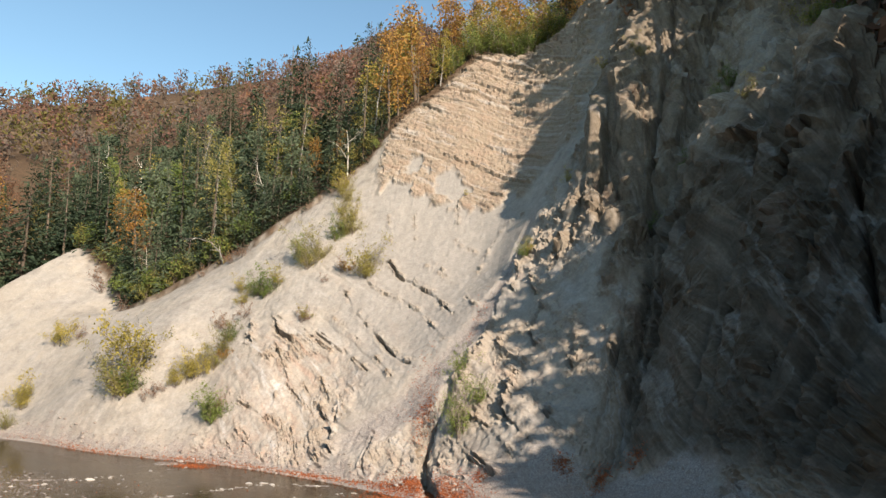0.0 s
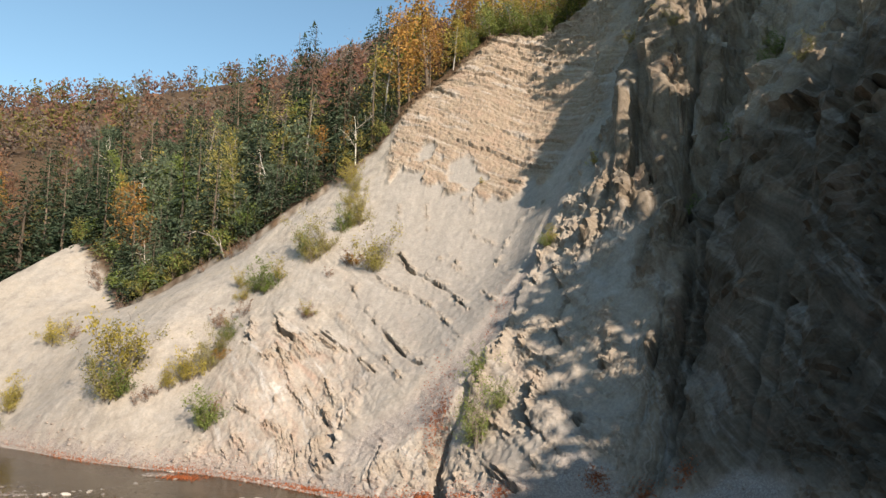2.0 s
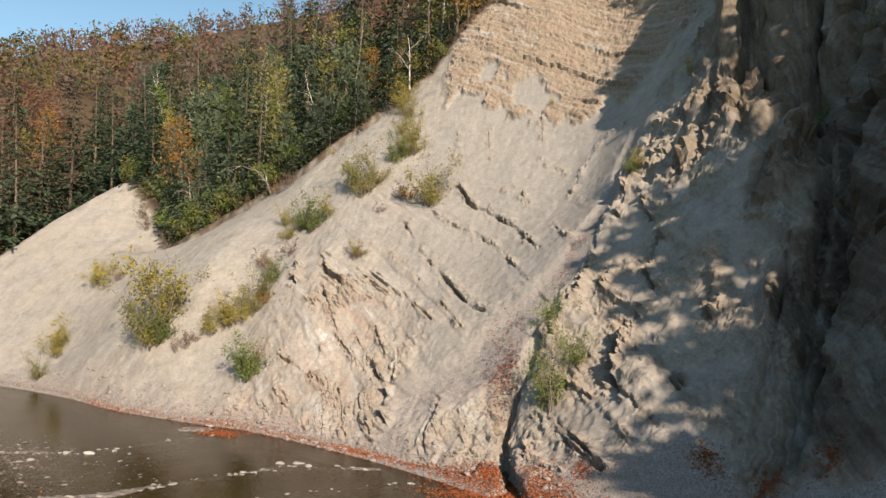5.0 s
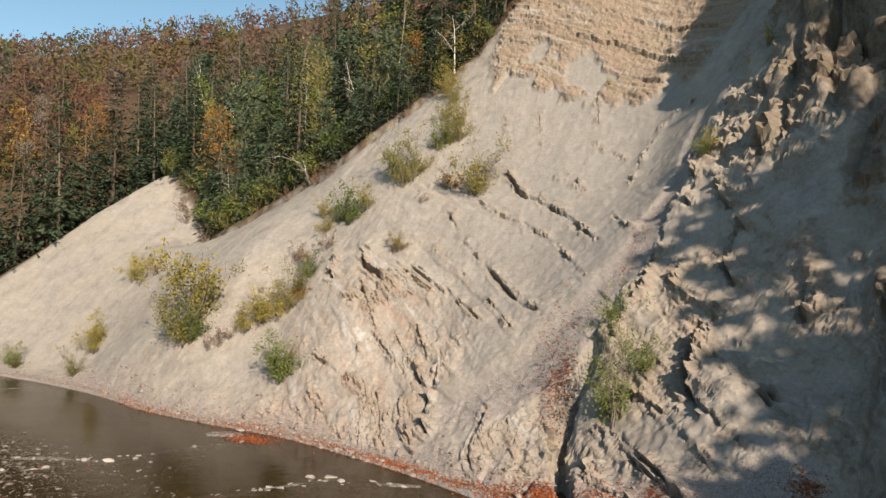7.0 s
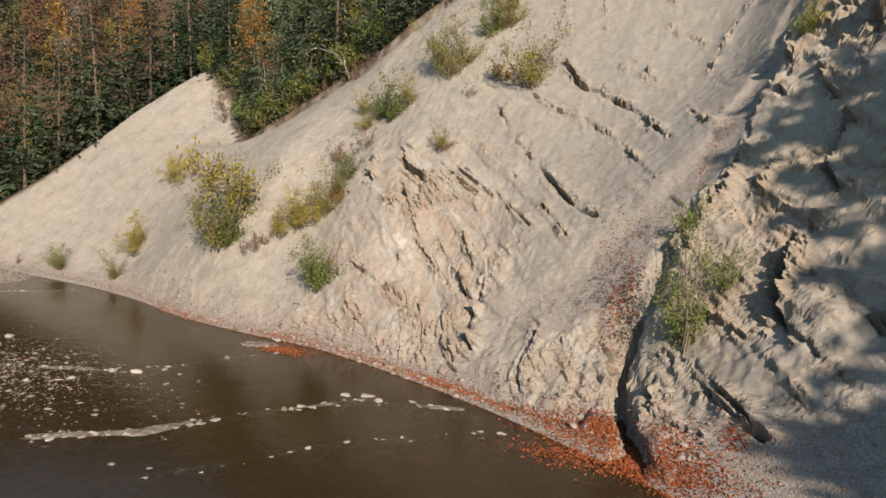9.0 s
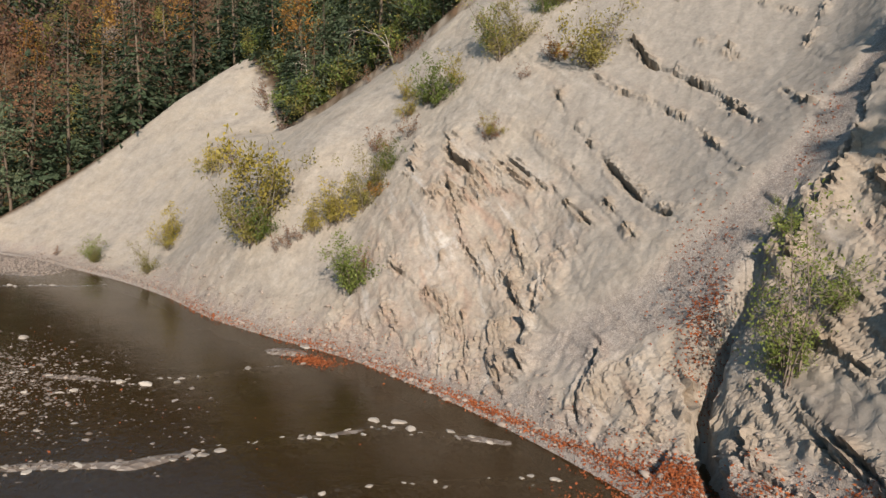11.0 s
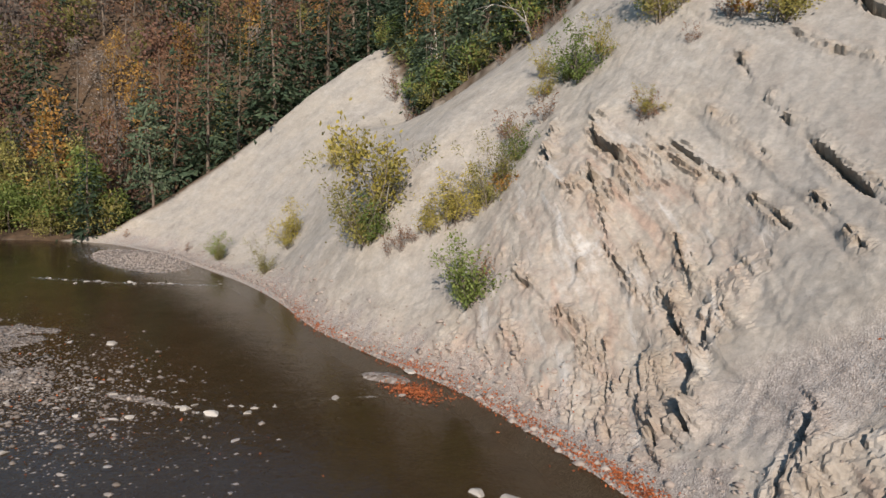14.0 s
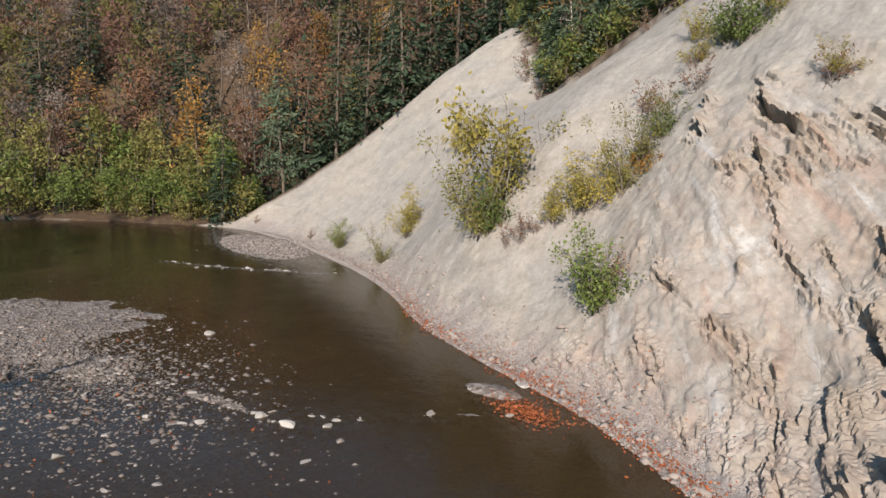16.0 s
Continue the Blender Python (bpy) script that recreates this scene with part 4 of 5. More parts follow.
def spruce(height, spread, seed, mat=M_NEEDLE, bare=0.12, gaps=0.0):
    rng = np.random.default_rng(seed)
    top = new("spruce")
    trunk = Shape()
    line = bend((0, 0, -0.4), (0, 0, 1), height + 0.3, 6, rng, 0, 0.015)
    trunk.tube(line, np.linspace(height * 0.014, 0.02, 7), 6)
    part("trunk", trunk, M_BARK, top)
    crown = Shape()
    z = height * bare
    down = np.array((0, 0, -1.0))
    while z < height * 0.985:
        k = z / height
        reach = spread * (1 - k) ** 0.8 * rng.uniform(0.7, 1.12) + 0.2
        for az in np.arange(rng.integers(5, 8)) * 2 * math.pi / 6 + rng.uniform(0, 6):
            if rng.uniform() < gaps + 0.06:
                continue
            r = reach * rng.uniform(0.55, 1.2)
            out = np.array((math.cos(az), math.sin(az), 0.0))
            sidev = np.array((-out[1], out[0], 0.0))
            rise = rng.uniform(0.05, 0.35) if k > 0.6 else rng.uniform(-0.15, 0.15)
            n = int(np.clip(5 + 2.2 * r, 6, 13))
            t = np.sort(rng.uniform(0.15, 1, n))[:, None]
            p = np.array((0, 0, z)) + out * r * t - down * r * (rise * t - 0.36 * t**2) + rng.normal(0, 0.07, (n, 3))
            sgn = np.where(np.arange(n) % 2, 1.0, -1.0)[:, None] * rng.uniform(0.3, 1.1, (n, 1))
            way = out * rng.uniform(0.5, 1.0, (n, 1)) + sidev * sgn + down * rng.uniform(0.1, 0.75, (n, 1))
            way = way / np.linalg.norm(way, axis=1, keepdims=True)
            long = (0.26 * r * (1.15 - 0.7 * t) + 0.16) * rng.uniform(0.7, 1.35, (n, 1))
            wide = np.cross(way, rng.normal(0, 0.5, (n, 3)) + down)
            wide = wide / np.linalg.norm(wide, axis=1, keepdims=True) * long * 0.17
            crown.add(np.stack((p, p + way * long * 0.5 + wide, p + way * long, p + way * long * 0.5 - wide), 1), np.arange(4 * n).reshape(n, 4))
        z += height * 0.026 + 0.16
    tip = np.array((0, 0, height))
    for _ in range(10):
        crown.add((tip, tip + rng.normal(0, 0.12, 3) - (0, 0, 0.5), tip + rng.normal(0, 0.12, 3) - (0, 0, 0.6)), ((0, 1, 2),))
    part("crown", crown, mat, top)
    return top


def broadleaf(name, height, spread, seed, leaf_mat, bark=M_BARK, count=1500, leaf=0.17, start=0.25, slim=1.0, lean=0.0, twigs=True):
    """A trunk with limbs and a ragged crown of small leaf sprays."""
    rng = np.random.default_rng(seed)
    top = new(name)
    trunk = Shape()
    line = bend((0, 0, -0.4), (lean, 0.2 * lean, 1), height * 0.95, 8, rng, 0, 0.05)
    trunk.tube(line, np.linspace(height * 0.013 * slim, 0.015, 9), 6)
    limbs, ends = Shape(), []
    for _ in range(int(9 + 0.7 * height)):
        k = rng.uniform(start, 0.95)
        i = min(int(k * 8), 7)
        base = line[i] + (line[i + 1] - line[i]) * (k * 8 - i)
        az = rng.uniform(0, 2 * math.pi)
        r = spread * (1.15 - k) * rng.uniform(0.55, 1.1) * (0.45 + 0.55 * min(1, (k - start) * 5 + 0.3))
        pts = bend(base, (math.cos(az), math.sin(az), rng.uniform(0.35, 1.1)), r * 1.25, 4, rng, 0.08, 0.16)
        limbs.tube(pts, np.linspace(height * 0.004 * slim + 0.008, 0.006, 5), 3)
        ends.extend((pts[2], pts[3], pts[4]))
        for p in (pts[2], pts[3]):
            sub = bend(p, rng.normal(0, 1, 3) + (0, 0, 0.3), r * 0.5, 1, rng, 0.1, 0.2)
            limbs.tube(sub, (0.012, 0.004), 3)
            ends.append(sub[-1])
    ends.extend(line[5:])
    part("trunk", trunk, bark, top)
    if twigs:
        part("branchwork", limbs, bark if bark is not M_BIRCH else M_TWIG, top)
    if count:
        crown = Shape()
        ends = np.array(ends)
        weight = rng.uniform(0.2, 1.0, len(ends)) ** 2
        pick = rng.choice(len(ends), count, p=weight / weight.sum())
        jitter = rng.normal(0, 1, (count, 3)) * (0.10 * spread + 0.16) * np.array((1, 1, 0.9))
        crown.leaves(ends[pick] + jitter, leaf, rng, 0.0, 0.42)
        part("crown", crown, leaf_mat, top)
    return top


def shrub(name, height, spread, seed, leaf_mat, stems=7, count=700, leaf=0.075, bark=M_TWIG, low=0.1, lean=(0, 0)):
    """Several thin stems from one foot with small leaves along them."""
    rng = np.random.default_rng(seed)
    top = new(name)
    places, weights, twigs = [], [], Shape()
    for s in range(stems):
        az = 2 * math.pi * (s + rng.uniform(-0.3, 0.3)) / stems
        out = rng.uniform(0.1, 1.15) * spread / height
        line = bend((rng.normal(0, 0.12), rng.normal(0, 0.12), -0.25), (math.cos(az) * out + lean[0], math.sin(az) * out + lean[1], 1), height * rng.uniform(0.45, 1.1), 7, rng, 0.01, 0.12)
        stem = Shape()
        stem.tube(line, np.linspace(0.010 + 0.0045 * height, 0.004, 8), 4)
        for k in range(9):
            i = rng.integers(1, 7)
            sub = bend(line[i], (line[i] - line[i - 1]) / np.linalg.norm(line[i] - line[i - 1]) * 0.6 + rng.normal(0, 0.8, 3), height * rng.uniform(0.10, 0.26), 3, rng, 0.03, 0.2)
            twigs.tube(sub, (0.009, 0.007, 0.005, 0.003), 3)
            places.extend(sub[1:])
            weights.extend([rng.uniform(0.05, 1.0) ** 2] * 3)
        places.extend(line[3:])
        weights.extend([0.15] * 5)
        part("stem", stem, bark, top)
    part("branchwork", twigs, M_TWIG, top)
    places, weights = np.array(places), np.array(weights)
    weights = weights * (places[:, 2] > low * height)
    crown = Shape()
    pick = rng.choice(len(places), count, p=weights / weights.sum())
    crown.leaves(places[pick] + rng.normal(0, 1, (count, 3)) * (0.026 * height + 0.06), leaf, rng)
    part("foliage", crown, leaf_mat, top)
    return top


def bare_tree(name, height, spread, seed, mat, limbs=10, lean=(0, 0)):
    rng = np.random.default_rng(seed)
    top = new(name)
    trunk = Shape()
    line = bend((0, 0, -0.4), (lean[0], lean[1], 1), height, 8, rng, 0, 0.07)
    trunk.tube(line, np.linspace(0.02 + height * 0.011, 0.012, 9), 6)
    part("trunk", trunk, mat, top)
    for _ in range(limbs):
        k = rng.uniform(0.3, 0.92)
        i = int(k * 8)
        az = rng.uniform(0, 6.28)
        limb, fine = Shape(), Shape()
        pts = bend(line[i], (math.cos(az), math.sin(az), rng.uniform(0.2, 1.2)), spread * rng.uniform(0.5, 1.1), 5, rng, -0.02, 0.16)
        limb.tube(pts, np.linspace(0.012 + height * 0.0035, 0.006, 6), 4)
        for p in pts[1:]:
            for _ in range(3):
                sub = bend(p, rng.normal(0, 1, 3) + (0, 0, 0.5), spread * rng.uniform(0.2, 0.45), 3, rng, 0.0, 0.22)
                fine.tube(sub, (0.012, 0.009, 0.006, 0.004), 3)
        part("branchwork", fine, mat, part("limb", limb, mat, top))
    return top


def plant(kind, x, y, z, turn=0.0, size=1.0, tall=1.0, lean=(0, 0)):
    """A copy of a tree or shrub at a place."""
    ob = copy_thing(kind, pose(x, y, z, lean[0], lean[1], turn))
    for c in ob.children:
        c.matrix_parent_inverse = Matrix.Diagonal((size, size, size * tall, 1))
    return ob


def retire(*kinds):
    for ob in kinds:
        for o in (*ob.children_recursive, ob):
            bpy.data.objects.remove(o)


# ---- forest ----
SPRUCES = [tagged(spruce(18, 4.4, 1, bare=0.05), "tall dark green spruce at the forest edge", "spruce", "forest trees"),
           tagged(spruce(15, 4.1, 2, bare=0.04), "dark green spruce in the mixed forest", "spruce", "forest trees"),
           tagged(spruce(17, 3.4, 3, gaps=0.2, bare=0.2), "slender thin-crowned spruce in the mixed forest", "spruce", "forest trees"),
           tagged(spruce(14, 4.1, 4, M_PINE, 0.12, 0.1), "blue-green conifer in the mixed forest", "conifer", "forest trees")]
PINES = [tagged(broadleaf("pine", 14, 3.1, 71, M_PINE, M_BARK, 1200, 0.22, 0.22), "blue-green pine with a rounded crown in the forest", "pine", "forest trees"),
         tagged(broadleaf("pine", 12, 3.0, 72, M_PINE, M_BARK, 1150, 0.22, 0.15), "bushy blue-green pine in the mixed forest", "pine", "forest trees")]
BIRCHES = [tagged(broadleaf("birch", 15, 3.0, 11, M_OLIVE, M_BIRCH, 1050, 0.185, 0.12, 0.7), "olive-yellow birch with a white trunk in the forest", "birch", "forest trees"),
           tagged(broadleaf("birch", 13, 2.6, 12, M_YELLOW, M_BIRCH, 1000, 0.185, 0.12, 0.7), "yellow autumn birch with a white trunk", "birch", "forest trees"),
           tagged(broadleaf("birch", 12, 2.6, 13, M_GREEN, M_BIRCH, 1000, 0.185, 0.1, 0.7), "light green birch in the mixed forest", "birch", "forest trees")]
BEECHES = [tagged(broadleaf("beech", 16, 4.0, 21, M_ORANGE, M_BARK, 1000, 0.22, 0.15), "orange-brown autumn beech in the forest", "beech", "forest trees"),
           tagged(broadleaf("beech", 15, 3.8, 22, M_RUST, M_BARK, 1000, 0.21, 0.12), "rust-brown autumn beech in the forest", "beech", "forest trees"),
           tagged(broadleaf("aspen", 14, 3.2, 23, M_TWIG, M_BARK, 900, 0.13, 0.25), "nearly leafless grey-brown tree in the forest", "tree", "forest trees"),
           tagged(broadleaf("willow", 7, 3.0, 24, M_GREEN, M_BARK, 1000, 0.19, 0.08), "yellow-green bank willow beside the river", "willow", "bank trees"),
           tagged(broadleaf("alder", 9, 3.2, 25, M_RUST, M_BARK, 1000, 0.14, 0.12), "half-bare brown bank tree beside the river", "tree", "bank trees")]
BEECHES.append(tagged(broadleaf("willow", 8, 2.8, 26, M_OLIVE, M_BARK, 1200, 0.16, 0.08), "yellowing bank willow beside the river", "willow", "bank trees"))
BARE = [tagged(bare_tree("bare_birch", 13, 2.6, 31, M_DEAD, 10), "leafless pale birch standing in the forest", "birch", "forest trees")]

rng = np.random.default_rng(17)
taken = []


def free(x, y, gap):
    if any((x - a) ** 2 + (y - b) ** 2 < (0.5 * (gap + g)) ** 2 for a, b, g in taken):
        return False
    taken.append((x, y, gap))
    return True


def edge_at(u):
    return float(np.interp(u, us, edge_d[:, 0]))


def surface(u, d):
    i, j = min(max(np.searchsorted(us, u), 1), len(us) - 1), min(max(np.searchsorted(ds, d), 1), len(ds) - 1)
    f, g = (u - us[i - 1]) / (us[i] - us[i - 1]), (d - ds[j - 1]) / (ds[j] - ds[j - 1])
    return (P[i - 1, j - 1] * (1 - g) + P[i - 1, j] * g) * (1 - f) + (P[i, j - 1] * (1 - g) + P[i, j] * g) * f


# the tall spruces that stand out against the sky and along the edge
for x, y, kind, size, tall in ((-43.5, 88.5, 0, 1.25, 1.05), (-38, 90, 0, 1.3, 1.1), (-27, 92, 0, 1.2, 1.0), (-73.5, 75, 0, 1.05, 1.0), (-62, 79, 1, 1.0, 1.0), (-46.5, 66.5, 1, 0.62, 0.85),
                               (-44, 67.5, 0, 0.55, 0.9), (-48.5, 68.5, 1, 0.6, 0.8), (-41.5, 66, 1, 0.5, 0.8), (-76.5, 49.8, 1, 0.72, 1.0), (-71.5, 67, 0, 1.1, 1.0), (-74, 61.5, 0, 1.0, 1.05), (-69.5, 70.5, 1, 1.15, 1.0), (-33.5, 70, 1, 0.85, 1.0), (-24.5, 73.5, 0, 0.8, 1.0)):
    taken.append((x, y, 3.0))
    plant(SPRUCES[kind], x, y, ground(x, y), rng.uniform(0, 360), size, tall)
for x, y, kind, size in ((-38.6, 70, 0, 0.95), (-33.5, 75, 0, 1.0), (-29, 72, 0, 0.8), (-22.5, 76, 1, 1.0), (-40.5, 77, 0, 1.0), (-47, 74, 2, 0.9), (-58, 80, 1, 0.7), (-17.5, 78, 1, 0.95)):
    taken.append((x, y, 2.6))
    plant(BIRCHES[kind], x, y, ground(x, y), rng.uniform(0, 360), size)
for x, y, kind, size in ((-18, 83, 0, 1.0), (-13, 82, 0, 1.05), (-14, 78.5, 1, 0.6), (-25.5, 69.5, 0, 0.42), (-23, 70.5, 0, 0.35), (-57, 77.5, 0, 0.5), (-30, 98, 0, 0.9)):
    taken.append((x, y, 2.6))
    plant(BEECHES[kind], x, y, ground(x, y), rng.uniform(0, 360), size)
for x, y, size in ((-66, 88, 1.0), (-64, 91, 0.95), (-60, 85, 0.8), (-31, 68, 0.6)):
    plant(BARE[0], x, y, ground(x, y), rng.uniform(0, 360), size)

for _ in range(400):
    u, d = rng.uniform(4.75, 6.2), rng.uniform(4, 36)
    x, y, z = surface(u, d)
    if (x + 76) * 25 - (y - 49) * 15 < -60 and free(x, y, 3.2):
        plant(SPRUCES[int(rng.integers(0, 2))], x, y, z, rng.uniform(0, 360), rng.uniform(0.85, 1.2))
made = 0
for _ in range(9000):
    u, back = rng.uniform(4.7, 15.3), rng.uniform(0, 1) ** 1.5 * 34
    d = edge_at(u) + 1.2 + back
    if u < 6.3:
        d = rng.uniform(2, 90)
    x, y, z = surface(u, d)
    q = ((x + 76) * 25 - (y - 49) * 15) / 29.15
    if u < 6.6 and q > -1.5 and d < 26:
        continue
    if not free(x, y, 2.7 if back < 14 else 3.2):
        continue
    r = rng.uniform()
    near_sky = u > 12.3
    if near_sky:
        kind = BEECHES[0] if r < 0.45 else BIRCHES[1] if r < 0.7 else BEECHES[1] if r < 0.85 else SPRUCES[1]
    elif u < 6.3 and d < 40 and r < 0.70:
        kind = SPRUCES[int(rng.integers(0, 2))]
    elif r < 0.42:
        kind = SPRUCES[int(rng.choice(4, p=(0.35, 0.25, 0.15, 0.25)))]
    elif r < 0.66:
        kind = PINES[int(rng.integers(0, 2))]
    elif r < 0.88:
        kind = BIRCHES[int(rng.choice(3, p=(0.5, 0.15, 0.35)))]
    elif r < 0.90:
        kind = BEECHES[0]
    elif r < 0.94:
        kind = BEECHES[2]
    else:
        kind = PINES[0]
    size = rng.uniform(0.62, 1.12) * (0.75 if back < 4 else 1.0)
    kind = PINES[1] if u < 6.3 and kind in BIRCHES else kind
    plant(kind, x, y, z, rng.uniform(0, 360), size, rng.uniform(0.9, 1.15))
    made += 1
    if made >= 320:
        break

# the bank where the river bends away
made = 0
for _ in range(3000):
    u = rng.uniform(1.0, 4.9)
    d = 1.0 + rng.uniform(0, 1) ** 1.5 * 58
    x, y, z = surface(u, d)
    if x > -72 or not free(x, y, 1.8 if d < 9 else 3.0):
        continue
    r = rng.uniform()
    if d < 9:
        kind, size = (BEECHES[3 if r < 0.38 else 5], rng.uniform(0.6, 1.5)) if r < 0.78 else (BEECHES[3], rng.uniform(0.5, 0.9))
    else:
        kind, size = (SPRUCES[int(u > 4.6)] if u > 4.3 and r < 0.7 else BEECHES[1] if r < 0.2 else BEECHES[2] if r < 0.38 else BEECHES[0] if r < 0.55 else BEECHES[5] if r < 0.85 else SPRUCES[1]), rng.uniform(0.7, 1.1)
    plant(kind, x, y, z, rng.uniform(0, 360), size)
    made += 1
    if made >= 165:
        break

# trees above the shaded wall and on the near banks, whose shade falls on the rocks and the gravel
# trees added out of view; their tops are sized to cast the wall's shade
SHADE = tagged(broadleaf("crest_tree", 16, 4.4, 27, M_RUST, M_BARK, 380, 0.58, 0.05, twigs=False), "brown-leaved tree above the wall, added to cast shade", "tree", "crest trees")
made = 0
for k in range(1100):
    x, y = rng.uniform(14, 40), rng.uniform(4, 48)
    if x < 21 and x < 8.6 + 0.52 * (y + 5.5):
        continue
    if not free(x, y, 2.2):
        continue
    z = ground(x, y)
    # the crest line of the trees, as it lies across the sun's rays
    room = float(np.interp(0.769 * x + 0.639 * y, (22.5, 24, 25.5, 27, 29, 30, 31.2, 36, 38, 45, 48, 52), (8, 16, 19, 22, 24, 26.5, 32.5, 43.8, 47.3, 60, 75, 92))) + 0.529 * (0.639 * x - 0.769 * y) - z
    if room < 3:
        continue
    plant(SHADE, x, y, z, rng.uniform(0, 360), min(1.5, room / 15.5) * rng.uniform(0.85, 1.0))
    made += 1
    if made >= 200:
        break
# more added trees, set high up to shade the rock right of the boss
for x, y, size in ((11, 60, 0.8), (14, 62, 1.0), (17, 58, 1.0), (12.5, 66, 0.8), (16, 66, 1.0), (20, 62, 1.1), (15, 56, 0.9), (19, 54, 1.1), (22, 57, 1.1), (18, 70, 1.0)):
    plant(SHADE, x, y, ground(x, y), rng.uniform(0, 360), size)
for x, y, kind, size in ((-34, 12, SPRUCES[0], 0.9), (-38, 9, BEECHES[1], 1.0), (-29.5, 8, BEECHES[1], 0.9), (-44, 13, BEECHES[2], 1.0), (-49, 10, BEECHES[1], 1.1), (-54, 15, BEECHES[0], 1.0), (-60, 13, SPRUCES[0], 1.0), (-66, 17, BEECHES[1], 1.1),
                         (-72, 14, BEECHES[1], 1.1), (-40, 4, SPRUCES[1], 1.1), (-50, 3, BEECHES[1], 1.2), (-60, 4, SPRUCES[0], 1.1), (-36, 6, SPRUCES[0], 1.0), (-42, 8, SPRUCES[1], 1.1), (-46.5, 9, SPRUCES[0], 1.0), (-32, 4, SPRUCES[0], 1.0), (-27.5, 20.3, BARE[0], 0.75), (-22, 3, SPRUCES[2], 0.7), (-78, 20, BEECHES[4], 1.2), (-83, 24, BEECHES[3], 1.0)):
    plant(kind, x, y, float(bed_height(np.array([float(x)]), np.array([float(y)]))[0]), rng.uniform(0, 360), size)
bank_tree = tagged(bare_tree("bank_tree", 13, 5.2, 33, M_TWIG, 16, (0.02, 0.10)), "bare leaning grey tree on the gravel bank", "tree")
bank_tree.matrix_basis = pose(-56, 26.6, 0.3)
for x, y, kind, size in ((-43, 19.5, BEECHES[4], 0.95), (-48, 20.5, BEECHES[1], 0.6), (-52, 21.5, SPRUCES[0], 0.7), (-56.5, 22.5, SPRUCES[1], 0.9), (-61, 24, SPRUCES[0], 0.85), (-66, 25.5, SPRUCES[1], 1.0), (-71, 26.5, SPRUCES[0], 0.9), (-46, 17, SPRUCES[1], 0.7), (-55, 18, SPRUCES[1], 0.9), (-63, 28.0, BEECHES[4], 0.6)):
    plant(kind, x, y, float(bed_height(np.array([float(x)]), np.array([float(y)]))[0]), rng.uniform(0, 360), size)

# far woods: rust-brown crowns over the hill, one sheet of uncountable trees
hills = [Shape(), Shape(), Shape(), Shape()]
count = 0
for _ in range(12000):
    u = float(np.interp(rng.uniform(), (0, 0.14, 0.33, 0.45, 0.54, 1.0), (0.8, 1.6, 2.6, 3.6, 4.6, 14.5)))
    d = 16 + 200 * rng.uniform() ** 1.3
    if d < 40 and u > 4:
        continue
    p = surface(u, d)
    if p[0] > 0 or p[1] < -5 or d < 60 and u > 5 and d < edge_at(u) + 34:
        continue
    away = math.hypot(p[0] + 5, p[1] - 20)
    h, n = rng.uniform(7, 11), int(np.interp(away, (80, 130, 200), (190, 100, 66)))
    c = rng.normal(0, 1, (n, 3))
    c = c / np.linalg.norm(c, axis=1, keepdims=True) * rng.uniform(0.2, 1, (n, 1)) ** 0.6 * (2.9, 2.9, h * 0.5)
    near_mix = 0.85 if d < 78 and u > 4.5 else 0.12 if u > 4.9 else 0.34
    r = rng.uniform()
    near_mix = near_mix if d < 78 or u < 4.5 else 0.10
    kind = (0 if rng.uniform() < (0.75 if u > 4.9 else 0.45) else 3) if r > near_mix else 1 if r > near_mix * (0.12 if u > 4.9 else 0.8) else 2
    c = c * ((1, 1, 1) if kind != 1 else (0.7, 0.7, 1.25))
    hills[kind].leaves(c + p + (0, 0, h * 0.5), float(np.interp(away, (80, 120, 200), (0.20, 0.38, 0.65))), rng, -0.2 if kind in (0, 3) else 0.0, 0.45)
    count += 1
    if count >= 1800:
        break
for _ in range(560):
    u, d = rng.uniform(4.6, 10.5), rng.uniform(120, 215)
    p = surface(u, d)
    h = rng.uniform(6, 9)
    c = rng.normal(0, 1, (130, 3))
    c = c / np.linalg.norm(c, axis=1, keepdims=True) * rng.uniform(0.1, 1, (130, 1)) ** 0.7 * (4.6, 4.6, h * 0.5)
    hills[0 if rng.uniform() < 0.8 else 3].leaves(c + p + (0, 0, h * 0.36), 0.42, rng, -0.5, 0.4)
tagged(new("far_woods", hills[0].mesh("far_woods", M_FARWOOD)), "rust-brown beech woods covering the far hill", "woods", kind="stuff")
tagged(new("bare_woods", hills[3].mesh("bare_woods", M_GREYFAR)), "grey-brown leafless woods mixed into the far hill", "woods", kind="stuff")
tagged(new("far_conifers", hills[1].mesh("far_conifers", M_NEEDLE)), "dark conifers scattered through the far woods", "woods", kind="stuff")
tagged(new("far_birches", hills[2].mesh("far_birches", M_OLIVEFAR)), "olive-yellow birches scattered through the far woods", "woods", kind="stuff")
# low growth along the edge of the forest
SCRUB = [tagged(broadleaf("scrub_tree", 4.5, 2.0, 61, M_GREEN, M_BARK, 480, 0.14, 0.05), "low green scrub at the forest edge", "bush", "edge scrub"),
         tagged(broadleaf("scrub_tree", 4.0, 1.8, 62, M_OLIVE, M_BARK, 450, 0.14, 0.05), "low olive scrub at the forest edge", "bush", "edge scrub"),
         tagged(spruce(5, 1.7, 63, bare=0.0), "young dark spruce at the forest edge", "spruce", "edge scrub")]
for _ in range(90):
    u = rng.uniform(6.3, 12.6)
    x, y, z = surface(u, edge_at(u) + rng.uniform(0.2, 3.5))
    plant(SCRUB[int(rng.choice(3, p=(0.3, 0.3, 0.4)))], x, y, z, rng.uniform(0, 360), rng.uniform(0.45, 1.1))
